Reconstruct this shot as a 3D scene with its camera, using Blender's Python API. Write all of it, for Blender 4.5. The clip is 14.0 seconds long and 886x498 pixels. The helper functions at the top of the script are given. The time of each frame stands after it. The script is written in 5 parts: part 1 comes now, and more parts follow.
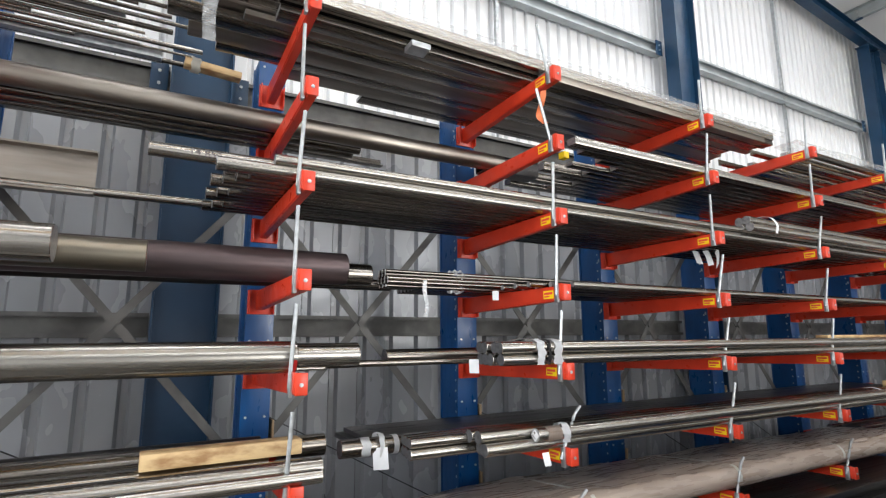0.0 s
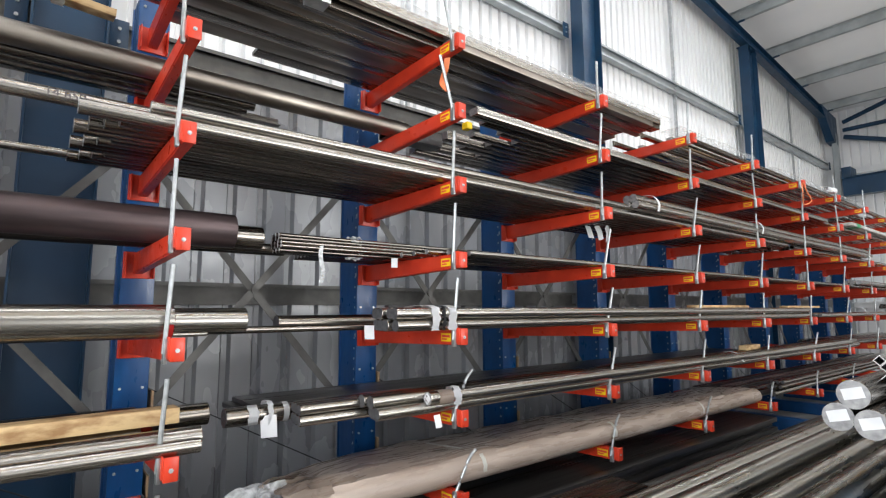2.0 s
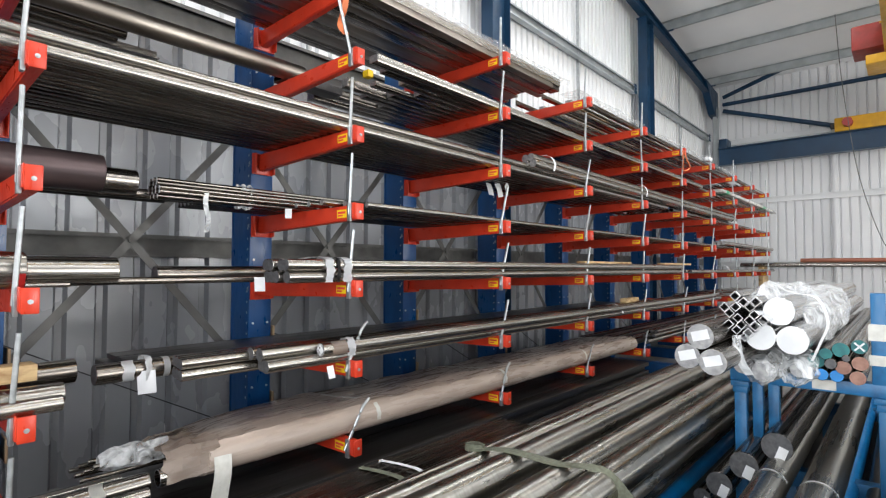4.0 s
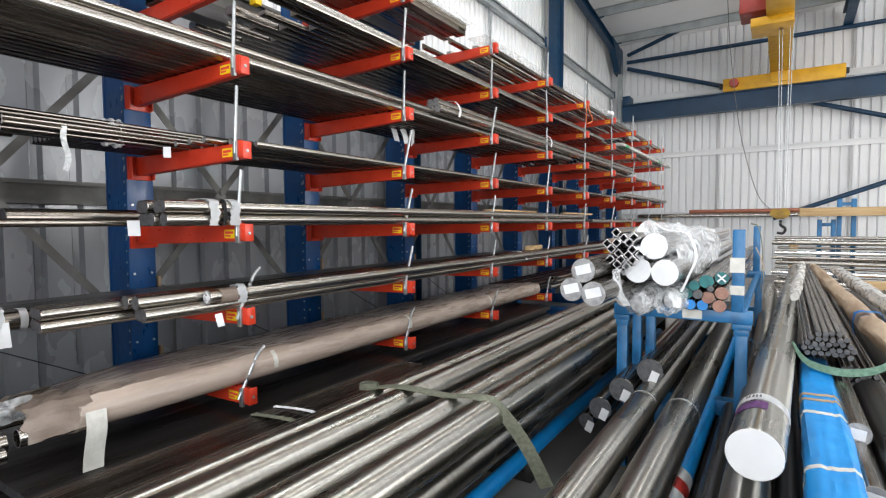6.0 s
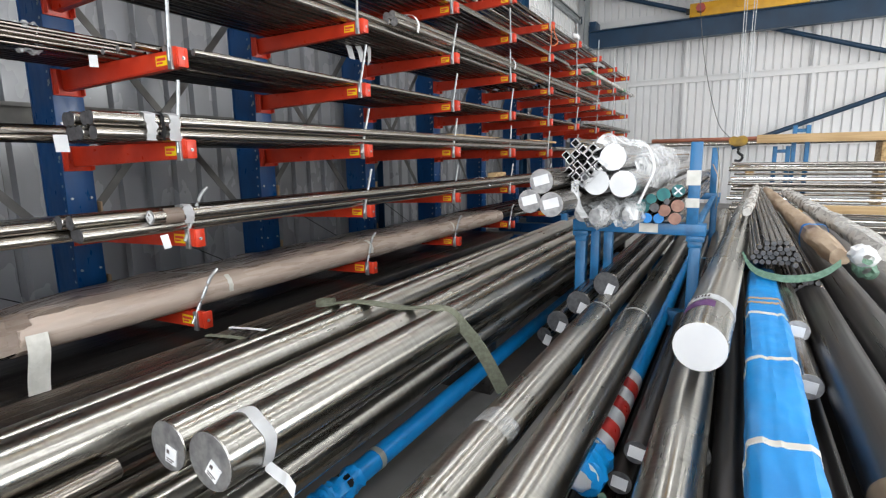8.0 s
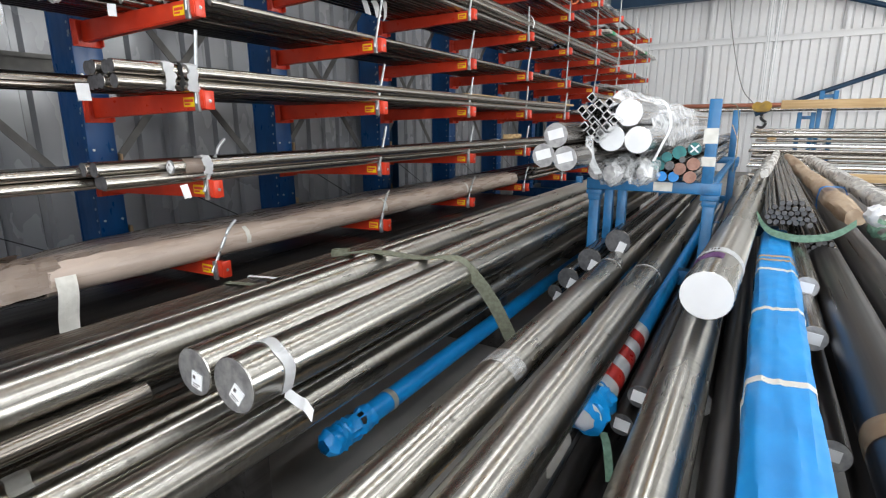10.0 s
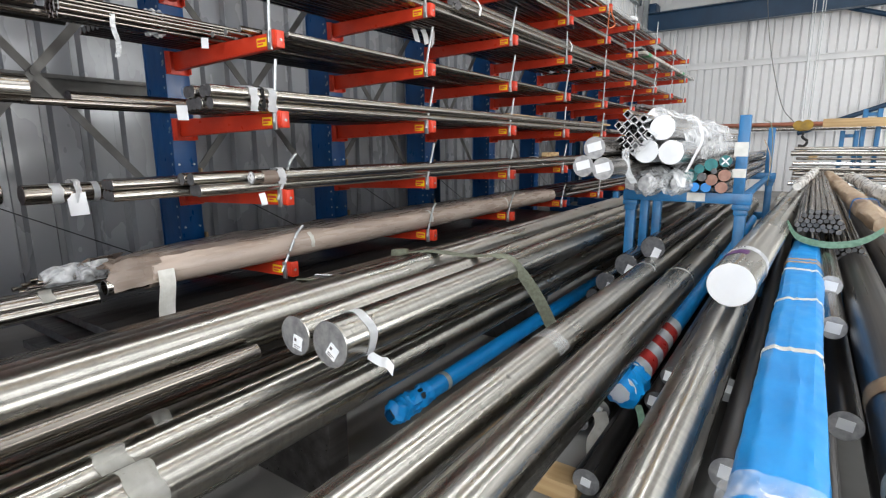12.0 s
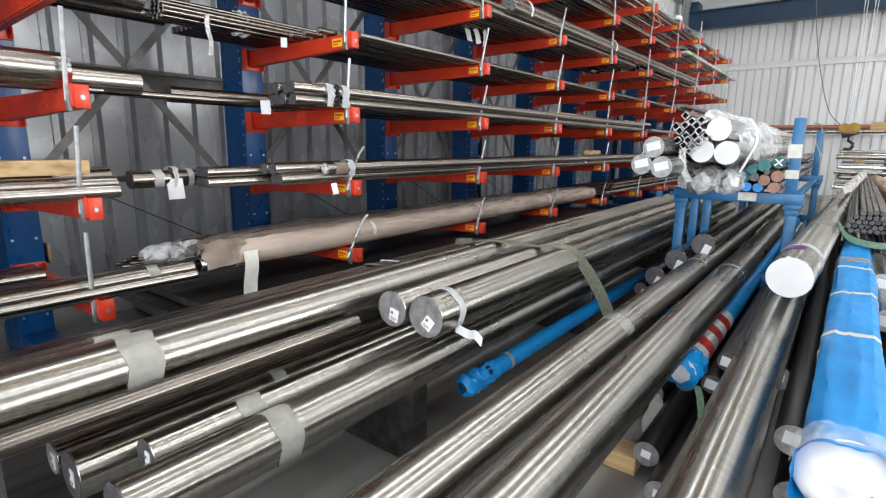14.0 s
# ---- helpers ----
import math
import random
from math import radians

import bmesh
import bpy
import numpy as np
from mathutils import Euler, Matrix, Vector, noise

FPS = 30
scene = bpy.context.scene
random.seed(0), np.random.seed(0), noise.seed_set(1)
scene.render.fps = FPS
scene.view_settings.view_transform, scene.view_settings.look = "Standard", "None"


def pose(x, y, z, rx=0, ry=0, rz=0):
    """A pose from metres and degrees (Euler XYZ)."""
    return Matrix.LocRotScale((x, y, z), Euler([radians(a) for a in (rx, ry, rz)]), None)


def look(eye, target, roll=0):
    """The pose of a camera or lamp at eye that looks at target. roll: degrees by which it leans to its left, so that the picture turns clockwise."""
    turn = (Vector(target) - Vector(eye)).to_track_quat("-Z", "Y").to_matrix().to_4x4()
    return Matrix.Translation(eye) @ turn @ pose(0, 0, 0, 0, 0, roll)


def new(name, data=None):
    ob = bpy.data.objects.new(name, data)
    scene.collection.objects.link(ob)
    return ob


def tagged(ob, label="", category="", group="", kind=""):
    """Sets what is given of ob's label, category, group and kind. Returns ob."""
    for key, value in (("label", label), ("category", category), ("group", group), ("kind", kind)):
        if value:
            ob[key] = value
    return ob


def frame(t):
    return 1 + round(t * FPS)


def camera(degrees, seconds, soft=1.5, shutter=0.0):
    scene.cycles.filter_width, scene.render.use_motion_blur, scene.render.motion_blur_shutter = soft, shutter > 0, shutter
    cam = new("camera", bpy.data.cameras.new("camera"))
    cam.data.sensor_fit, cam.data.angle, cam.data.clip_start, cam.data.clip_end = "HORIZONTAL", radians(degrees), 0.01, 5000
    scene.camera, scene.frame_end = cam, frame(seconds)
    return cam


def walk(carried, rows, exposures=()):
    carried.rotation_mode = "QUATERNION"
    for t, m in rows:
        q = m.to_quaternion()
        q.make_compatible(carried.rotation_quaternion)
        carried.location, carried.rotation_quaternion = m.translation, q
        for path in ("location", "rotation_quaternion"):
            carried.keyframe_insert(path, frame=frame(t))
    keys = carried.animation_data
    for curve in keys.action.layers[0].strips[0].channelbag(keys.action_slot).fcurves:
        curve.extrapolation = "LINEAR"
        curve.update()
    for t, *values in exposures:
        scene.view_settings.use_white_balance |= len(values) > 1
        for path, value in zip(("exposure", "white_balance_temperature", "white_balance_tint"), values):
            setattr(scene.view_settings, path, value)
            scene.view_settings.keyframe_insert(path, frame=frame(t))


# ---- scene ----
cam = camera(80.9, 14.0, soft=1.2)
PATH = [
    (0, (2.405, -2.035, 1.626), (0.677, -1.086, 1.958), -0.3),
    (0.5, (2.415, -2.014, 1.625), (0.733, -0.977, 1.935), -0.0),
    (1, (2.41, -1.997, 1.607), (0.777, -0.879, 1.897), 0.1),
    (1.5, (2.418, -1.969, 1.592), (0.824, -0.791, 1.856), -0.0),
    (2, (2.43, -1.948, 1.583), (0.873, -0.714, 1.816), -0.2),
    (2.5, (2.438, -1.938, 1.579), (0.926, -0.644, 1.775), -0.3),
    (3, (2.45, -1.926, 1.582), (0.991, -0.566, 1.733), -0.2),
    (3.5, (2.464, -1.905, 1.565), (1.066, -0.478, 1.676), -0.1),
    (4, (2.481, -1.881, 1.552), (1.149, -0.391, 1.623), 0.1),
    (4.6, (2.503, -1.85, 1.532), (1.251, -0.29, 1.557), 0.1),
    (5.2, (2.525, -1.815, 1.51), (1.352, -0.195, 1.486), -0.0),
    (5.9, (2.546, -1.776, 1.478), (1.452, -0.104, 1.39), -0.3),
    (6.5, (2.554, -1.75, 1.445), (1.506, -0.053, 1.288), -0.6),
    (7, (2.555, -1.73, 1.416), (1.54, -0.02, 1.193), -0.7),
    (7.5, (2.555, -1.716, 1.385), (1.569, 0.0, 1.1), -0.9),
    (8, (2.56, -1.703, 1.358), (1.595, 0.016, 1.018), -0.9),
    (8.6, (2.562, -1.695, 1.332), (1.615, 0.02, 0.929), -0.8),
    (9.25, (2.567, -1.706, 1.316), (1.612, -0.007, 0.869), -0.5),
    (9.9, (2.582, -1.739, 1.303), (1.592, -0.064, 0.839), -0.2),
    (10.5, (2.612, -1.789, 1.286), (1.569, -0.144, 0.834), -0.2),
    (11, (2.645, -1.84, 1.267), (1.55, -0.222, 0.838), -0.2),
    (11.5, (2.669, -1.924, 1.254), (1.549, -0.316, 0.854), -0.5),
    (12, (2.673, -2.034, 1.264), (1.557, -0.419, 0.879), -0.4),
    (12.5, (2.669, -2.14, 1.276), (1.561, -0.518, 0.898), -0.4),
    (13, (2.655, -2.217, 1.272), (1.538, -0.601, 0.897), -0.2),
    (13.5, (2.639, -2.273, 1.27), (1.492, -0.68, 0.889), 0.2),
    (14, (2.619, -2.311, 1.263), (1.427, -0.755, 0.863), 0.7),
]
walk(cam, [(t, look(eye, target, roll)) for t, eye, target, roll in PATH], exposures=[(0.0, 0.22)])

# ---- light: sky through the open gate behind and through the rooflights ----
world = bpy.data.worlds.new("sky")
scene.world = world
world.use_nodes = True
wn = world.node_tree.nodes
sky = wn.new("ShaderNodeTexSky")
sky.sky_type = "NISHITA"
sky.sun_disc = False
sky.sun_elevation = radians(50)
sky.sun_rotation = radians(200)
world.node_tree.links.new(sky.outputs[0], wn["Background"].inputs[0])
wn["Background"].inputs[1].default_value = 0.12


def area(name, m, sx, sy, power, color=(1, 1, 1)):
    d = bpy.data.lights.new(name, "AREA")
    d.shape, d.size, d.size_y, d.energy, d.color = "RECTANGLE", sx, sy, power, color
    ob = new(name, d)
    ob.matrix_world = m
    return ob


ROOF_Z, ROOF_S = 6.95, 0.105          # height at the far wall and rise per metre


def roof_z(y):
    return ROOF_Z + (15.1 - y) * ROOF_S


GATE_W, GATE_H = 8.0, 5.2
GATE_X = 4.8
area("gate_daylight", look((GATE_X, -7.3, 2.7), (GATE_X - 0.5, 5, 3.4)), GATE_W, GATE_H, 660, (0.96, 0.98, 1.0))
ROOFLIGHTS = [(0.3, 2.5), (3.6, 2.5), (7.3, 2.5), (10.2, 2.5)]
# added fill lamp in an assumed side opening, brightens the far roof and wall
SIDE_Y, SIDE_W = 7.5, 11.0
area("side_fill_light", look((15.9, SIDE_Y, 2.7), (0.0, SIDE_Y + 1.0, 4.4)), SIDE_W, GATE_H, 1350, (1.0, 0.99, 0.97))
for rx, ry in ROOFLIGHTS:
    area("rooflight_daylight", look((rx, ry, roof_z(ry) - 0.02), (rx, ry - 0.6, 0)), 0.6, 13.0, 245, (0.97, 0.985, 1.0))

# ---- materials ----
def material(name, col, rough=0.5, metal=0.0, col2=None, scale=(8, 8, 8), detail=4, rvar=0.1, bump=0.0, bscale=None, rand=0.0, lo=0.35, hi=0.65, drawn=0.0):
    m = bpy.data.materials.new(name)
    m.use_nodes = True
    n, l = m.node_tree.nodes, m.node_tree.links
    b = n["Principled BSDF"]
    b.inputs["Metallic"].default_value = metal
    if drawn:
        # fine marks run round the bar, so a highlight is drawn out along it
        tg = n.new("ShaderNodeTangent")
        tg.direction_type, tg.axis = "RADIAL", "Y"
        l.new(tg.outputs[0], b.inputs["Tangent"])
        b.inputs["Anisotropic"].default_value = drawn
        b.inputs["Anisotropic Rotation"].default_value = 0.25
    tc = n.new("ShaderNodeTexCoord")
    mp = n.new("ShaderNodeMapping")
    mp.inputs["Scale"].default_value = scale
    l.new(tc.outputs["Object"], mp.inputs[0])
    oi = n.new("ShaderNodeObjectInfo")
    ofs = n.new("ShaderNodeVectorMath")
    ofs.operation = "ADD"
    sc = n.new("ShaderNodeMath")
    sc.operation = "MULTIPLY"
    sc.inputs[1].default_value = 37.0
    l.new(oi.outputs["Random"], sc.inputs[0])
    l.new(mp.outputs[0], ofs.inputs[0])
    l.new(sc.outputs[0], ofs.inputs[1])
    nz = n.new("ShaderNodeTexNoise")
    nz.inputs["Scale"].default_value = 1.0
    nz.inputs["Detail"].default_value = detail
    l.new(ofs.outputs[0], nz.inputs["Vector"])
    rp = n.new("ShaderNodeValToRGB")
    rp.color_ramp.elements[0].position, rp.color_ramp.elements[1].position = lo, hi
    c2 = col2 or tuple(c * 0.75 for c in col)
    rp.color_ramp.elements[0].color, rp.color_ramp.elements[1].color = (*c2, 1), (*col, 1)
    l.new(nz.outputs["Fac"], rp.inputs[0])
    out = rp.outputs[0]
    if rand:
        hs = n.new("ShaderNodeHueSaturation")
        mr = n.new("ShaderNodeMapRange")
        mr.inputs[3].default_value, mr.inputs[4].default_value = 1 - rand, 1 + rand
        l.new(oi.outputs["Random"], mr.inputs[0])
        l.new(mr.outputs[0], hs.inputs["Value"])
        l.new(out, hs.inputs["Color"])
        out = hs.outputs[0]
    l.new(out, b.inputs["Base Color"])
    nz2 = n.new("ShaderNodeTexNoise")
    nz2.inputs["Scale"].default_value = 2.7
    nz2.inputs["Detail"].default_value = 3
    l.new(ofs.outputs[0], nz2.inputs["Vector"])
    mr2 = n.new("ShaderNodeMapRange")
    mr2.inputs[1].default_value, mr2.inputs[2].default_value = 0.3, 0.7
    mr2.inputs[3].default_value, mr2.inputs[4].default_value = max(0.02, rough - rvar), min(1, rough + rvar)
    l.new(nz2.outputs["Fac"], mr2.inputs[0])
    l.new(mr2.outputs[0], b.inputs["Roughness"])
    if bump:
        bp = n.new("ShaderNodeBump")
        bp.inputs["Strength"].default_value = bump
        bp.inputs["Distance"].default_value = 0.004
        src = nz
        if bscale:
            mp2 = n.new("ShaderNodeMapping")
            mp2.inputs["Scale"].default_value = bscale
            l.new(tc.outputs["Object"], mp2.inputs[0])
            src = n.new("ShaderNodeTexNoise")
            src.inputs["Scale"].default_value = 1.0
            src.inputs["Detail"].default_value = 5
            l.new(mp2.outputs[0], src.inputs["Vector"])
        l.new(src.outputs["Fac"], bp.inputs["Height"])
        l.new(bp.outputs[0], b.inputs["Normal"])
    return m


def turned_steel(name, col, col2, rough):
    """Machined bar: faint lathe rings, long drawn marks, oily patches and dents of dirt."""
    m = material(name, col, rough, 1.0, col2, (13, 0.05, 13), detail=3, rvar=0.02, rand=0.1, drawn=0.85)
    n, l = m.node_tree.nodes, m.node_tree.links
    b = n["Principled BSDF"]
    tc = n.new("ShaderNodeTexCoord")

    def noise_at(scale, detail):
        mp = n.new("ShaderNodeMapping")
        mp.inputs["Scale"].default_value = scale
        l.new(tc.outputs["Object"], mp.inputs[0])
        nz = n.new("ShaderNodeTexNoise")
        nz.inputs["Scale"].default_value = 1.0
        nz.inputs["Detail"].default_value = detail
        l.new(mp.outputs[0], nz.inputs["Vector"])
        return nz.outputs["Fac"]

    rings = noise_at((0.6, 55.0, 0.6), 4)      # tool marks round the bar
    spots = noise_at((38.0, 16.0, 38.0), 2)    # grease specks
    patch = noise_at((5.0, 1.6, 5.0), 3)       # handled, dulled stretches
    old = b.inputs["Roughness"].links[0].from_socket
    mr = n.new("ShaderNodeMapRange")
    mr.inputs[1].default_value, mr.inputs[2].default_value = 0.3, 0.7
    mr.inputs[3].default_value, mr.inputs[4].default_value = -0.035, 0.05
    l.new(patch, mr.inputs[0])
    ad = n.new("ShaderNodeMath")
    ad.operation = "ADD"
    l.new(old, ad.inputs[0])
    l.new(mr.outputs[0], ad.inputs[1])
    l.new(ad.outputs[0], b.inputs["Roughness"])
    src = b.inputs["Base Color"].links[0].from_socket
    rg = n.new("ShaderNodeMapRange")
    rg.inputs[1].default_value, rg.inputs[2].default_value = 0.3, 0.7
    rg.inputs[3].default_value, rg.inputs[4].default_value = 0.86, 1.08
    l.new(rings, rg.inputs[0])
    sp = n.new("ShaderNodeMapRange")
    sp.inputs[1].default_value, sp.inputs[2].default_value = 0.7, 0.78
    sp.inputs[3].default_value, sp.inputs[4].default_value = 1.0, 0.45
    l.new(spots, sp.inputs[0])
    mu = n.new("ShaderNodeMath")
    mu.operation = "MULTIPLY"
    l.new(rg.outputs[0], mu.inputs[0])
    l.new(sp.outputs[0], mu.inputs[1])
    hs = n.new("ShaderNodeHueSaturation")
    l.new(mu.outputs[0], hs.inputs["Value"])
    l.new(src, hs.inputs["Color"])
    l.new(hs.outputs[0], b.inputs["Base Color"])
    return m


# bars lie along their own Y axis, so the grain is drawn out along Y
STEEL = material("bright_steel", (0.4, 0.38, 0.345), 0.26, 1.0, (0.33, 0.305, 0.275), (14, 0.08, 14), detail=3, rvar=0.03, rand=0.2, drawn=0.6)
STEEL_F = turned_steel("satin_turned_steel", (0.39, 0.375, 0.34), (0.345, 0.33, 0.297), 0.275)
STEEL_D = material("dull_steel", (0.25, 0.225, 0.2), 0.25, 1.0, (0.14, 0.125, 0.11), (22, 0.3, 22), rvar=0.07, rand=0.25, drawn=0.4)
STEEL_B = material("black_steel", (0.085, 0.08, 0.078), 0.33, 0.7, (0.04, 0.036, 0.034), (18, 0.2, 18), rvar=0.07, rand=0.25)
STEEL_P = material("purplish_mill_scale", (0.12, 0.085, 0.085), 0.38, 0.6, (0.05, 0.038, 0.04), (12, 0.9, 12), rvar=0.1, bump=0.05)
STEEL_TAN = material("straw_coloured_steel", (0.27, 0.24, 0.19), 0.38, 1.0, (0.19, 0.165, 0.13), (20, 0.4, 20))
CUT = material("sawn_end", (0.42, 0.42, 0.42), 0.45, 0.75, (0.27, 0.27, 0.28), (40, 200, 40), bump=0.1)
CUT_W = material("pale_machined_end", (0.7, 0.7, 0.7), 0.5, 0.1, (0.65, 0.65, 0.66), (9, 9, 9))
CUT_D = material("dark_sawn_end", (0.12, 0.12, 0.125), 0.55, 0.4, (0.07, 0.07, 0.075), (40, 40, 40))
RED = material("red_paint", (0.66, 0.05, 0.018), 0.36, 0.0, (0.55, 0.036, 0.014), (6, 30, 6), bump=0.03, rand=0.07)
BLUE = material("blue_paint", (0.0018, 0.068, 0.225), 0.36, 0.0, (0.001, 0.046, 0.165), (8, 8, 3), bump=0.03)
BLUE_S = material("stillage_blue_paint", (0.012, 0.14, 0.33), 0.42, 0.0, (0.01, 0.085, 0.2), (14, 14, 9), bump=0.05, lo=0.3, hi=0.5)
NAVY = material("navy_paint", (0.004, 0.038, 0.09), 0.4, 0.0, (0.0025, 0.028, 0.068), (3, 3, 2), bump=0.02)
GALV = material("galvanised_steel", (0.52, 0.54, 0.55), 0.42, 0.85, (0.38, 0.4, 0.41), (25, 25, 25), detail=2, rvar=0.08)
STEEL_M = material("brownish_tube_steel", (0.34, 0.305, 0.265), 0.4, 1.0, (0.22, 0.19, 0.165), (14, 1.6, 14), rvar=0.08, bump=0.03)
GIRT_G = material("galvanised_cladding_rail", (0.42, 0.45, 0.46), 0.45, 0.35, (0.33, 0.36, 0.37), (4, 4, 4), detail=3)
# on girts: galvanised steel darkened for shade; braces have this grey themselves
GIRT = material("grey_steel_with_girt_shade", (0.13, 0.127, 0.12), 0.5, 0.3, (0.085, 0.083, 0.08), (3, 6, 6))
CLAD = material("white_cladding", (0.8, 0.805, 0.81), 0.42, 0.0, (0.73, 0.74, 0.75), (0.6, 0.9, 0.5), bump=0.02)
# grey-white sheet, its base colour lowered for the shade behind the rack
CLAD_L = material("shaded_grey_white_cladding", (0.335, 0.345, 0.365), 0.26, 0.12, (0.27, 0.276, 0.29), (0.8, 1.3, 0.7), bump=0.02)
ROOFM = material("white_roof_liner", (0.86, 0.865, 0.87), 0.5, 0.0, (0.8, 0.81, 0.82), (0.5, 0.6, 0.5))
CONC = material("concrete_floor", (0.26, 0.252, 0.24), 0.55, 0.0, (0.16, 0.155, 0.147), (1.5, 1.5, 1.5), detail=8, bump=0.15)
OCHRE = material("worn_ochre_paint", (0.45, 0.27, 0.02), 0.5, 0.0, (0.25, 0.14, 0.015), (9, 9, 9))
YELLOW = material("crane_yellow", (0.74, 0.4, 0.012), 0.4, 0.0, (0.6, 0.31, 0.01), (4, 4, 4))
STICK = material("yellow_label", (0.9, 0.62, 0.01), 0.45, 0.0, (0.85, 0.55, 0.01), (20, 20, 20))
INK = material("dark_print", (0.12, 0.1, 0.1), 0.6)
WHITE = material("white_paper", (0.82, 0.83, 0.84), 0.55, 0.0, (0.72, 0.73, 0.75), (12, 12, 12), bump=0.1)
TAPE = material("clear_white_tape", (0.66, 0.65, 0.6), 0.35, 0.0, (0.55, 0.54, 0.49), (25, 25, 25), bump=0.1)
TIMBER = material("sawn_timber", (0.58, 0.41, 0.21), 0.65, 0.0, (0.29, 0.16, 0.065), (16, 9, 22), detail=8, bump=0.25, lo=0.34, hi=0.58)
TIMBER_X = material("pale_timber", (0.6, 0.42, 0.22), 0.65, 0.0, (0.45, 0.29, 0.13), (1.5, 25, 25), detail=6, bump=0.2)
CARD = material("brown_cardboard", (0.4, 0.28, 0.17), 0.7, 0.0, (0.29, 0.19, 0.11), (10, 10, 10), bump=0.1)
KRAFT = material("kraft_paper_in_film", (0.5, 0.41, 0.345), 0.3, 0.0, (0.36, 0.285, 0.235), (11, 1.4, 11), detail=8, bump=0.7, bscale=(22, 4, 22), rvar=0.14)
BLUEP = material("blue_plastic_sheet", (0.002, 0.26, 0.66), 0.38, 0.0, (0.002, 0.2, 0.54), (7, 5, 7), bump=0.22, bscale=(9, 6, 9))
REDT = material("red_tape", (0.75, 0.06, 0.05), 0.35, 0.0, (0.62, 0.04, 0.035), (15, 15, 15))
PURP = material("purple_paint_mark", (0.3, 0.12, 0.36), 0.4, 0.3, (0.2, 0.08, 0.26), (30, 10, 30))
STRAP = material("olive_webbing", (0.17, 0.18, 0.13), 0.8, 0.0, (0.11, 0.115, 0.08), (60, 60, 60), bump=0.3)
STRAP_G = material("green_webbing", (0.14, 0.25, 0.18), 0.7, 0.0, (0.08, 0.16, 0.11), (60, 60, 60), bump=0.3)
CARD_W = material("creased_brown_paper", (0.45, 0.34, 0.235), 0.55, 0.0, (0.27, 0.18, 0.11), (16, 3, 16), detail=8, bump=0.9, bscale=(26, 9, 26))
BRASS = material("cardboard_tube", (0.4, 0.27, 0.15), 0.6, 0.1, (0.3, 0.2, 0.11), (9, 4, 9))
ORANGE = material("orange_twine", (0.75, 0.2, 0.07), 0.6)
GREEN_E = material("teal_painted_end", (0.02, 0.17, 0.17), 0.5, 0.2, (0.015, 0.11, 0.12), (30, 30, 30))
RUST_E = material("rusty_end", (0.36, 0.2, 0.15), 0.6, 0.2, (0.25, 0.13, 0.1), (30, 30, 30))
BLUE_E = material("blue_painted_end", (0.02, 0.28, 0.75), 0.5)
BLACK = material("black_rubber", (0.02, 0.02, 0.022), 0.6)
FILMW = material("cloudy_film_wrap", (0.55, 0.54, 0.51), 0.28, 0.1, (0.42, 0.4, 0.37), (9, 3, 9), bump=0.5, bscale=(14, 6, 14))
GREENT = material("green_tape", (0.03, 0.3, 0.12), 0.4, 0.0, (0.02, 0.22, 0.09), (15, 15, 15))
REDD = material("hoist_red", (0.4, 0.05, 0.04), 0.45)


def film_material(name, alpha, col=(0.85, 0.87, 0.88)):
    m = bpy.data.materials.new(name)
    m.use_nodes = True
    n, l = m.node_tree.nodes, m.node_tree.links
    b = n["Principled BSDF"]
    b.inputs["Base Color"].default_value = (*col, 1)
    b.inputs["Roughness"].default_value = 0.16
    b.inputs["Specular IOR Level"].default_value = 0.9
    tc = n.new("ShaderNodeTexCoord")
    nz = n.new("ShaderNodeTexNoise")
    nz.inputs["Scale"].default_value = 14
    nz.inputs["Detail"].default_value = 6
    nz.inputs["Distortion"].default_value = 1.2
    l.new(tc.outputs["Object"], nz.inputs["Vector"])
    bp = n.new("ShaderNodeBump")
    bp.inputs["Strength"].default_value = 0.8
    bp.inputs["Distance"].default_value = 0.02
    l.new(nz.outputs["Fac"], bp.inputs["Height"])
    l.new(bp.outputs[0], b.inputs["Normal"])
    mr = n.new("ShaderNodeMapRange")
    mr.inputs[1].default_value, mr.inputs[2].default_value = 0.35, 0.7
    mr.inputs[3].default_value, mr.inputs[4].default_value = alpha * 0.4, min(1, alpha * 1.8)
    l.new(nz.outputs["Fac"], mr.inputs[0])
    l.new(mr.outputs[0], b.inputs["Alpha"])
    return m


FILM = film_material("clear_film", 0.18)
FILM_C = film_material("crumpled_film", 0.5)


# ---- mesh helpers ----
def to_mesh(bm, name, mats, smooth=True):
    me = bpy.data.meshes.new(name)
    bm.normal_update()
    bm.to_mesh(me)
    bm.free()
    for m in (mats if isinstance(mats, (list, tuple)) else [mats]):
        me.materials.append(m)
    if smooth:
        me.polygons.foreach_set("use_smooth", [True] * len(me.polygons))
        me.set_sharp_from_angle(angle=radians(35))
    return me


def part(name, bm, mats, parent=None, label="", m=None):
    me = bm if isinstance(bm, bpy.types.Mesh) else to_mesh(bm, name, mats)
    ob = new(name, me)
    if parent is not None:
        ob.parent = parent
    if m is not None:
        ob.matrix_basis = m
    if label:
        ob["label"] = label
    return ob


def empty(name, m=None):
    ob = new(name)
    ob.empty_display_size = 0.1
    if m is not None:
        ob.matrix_basis = m
    return ob


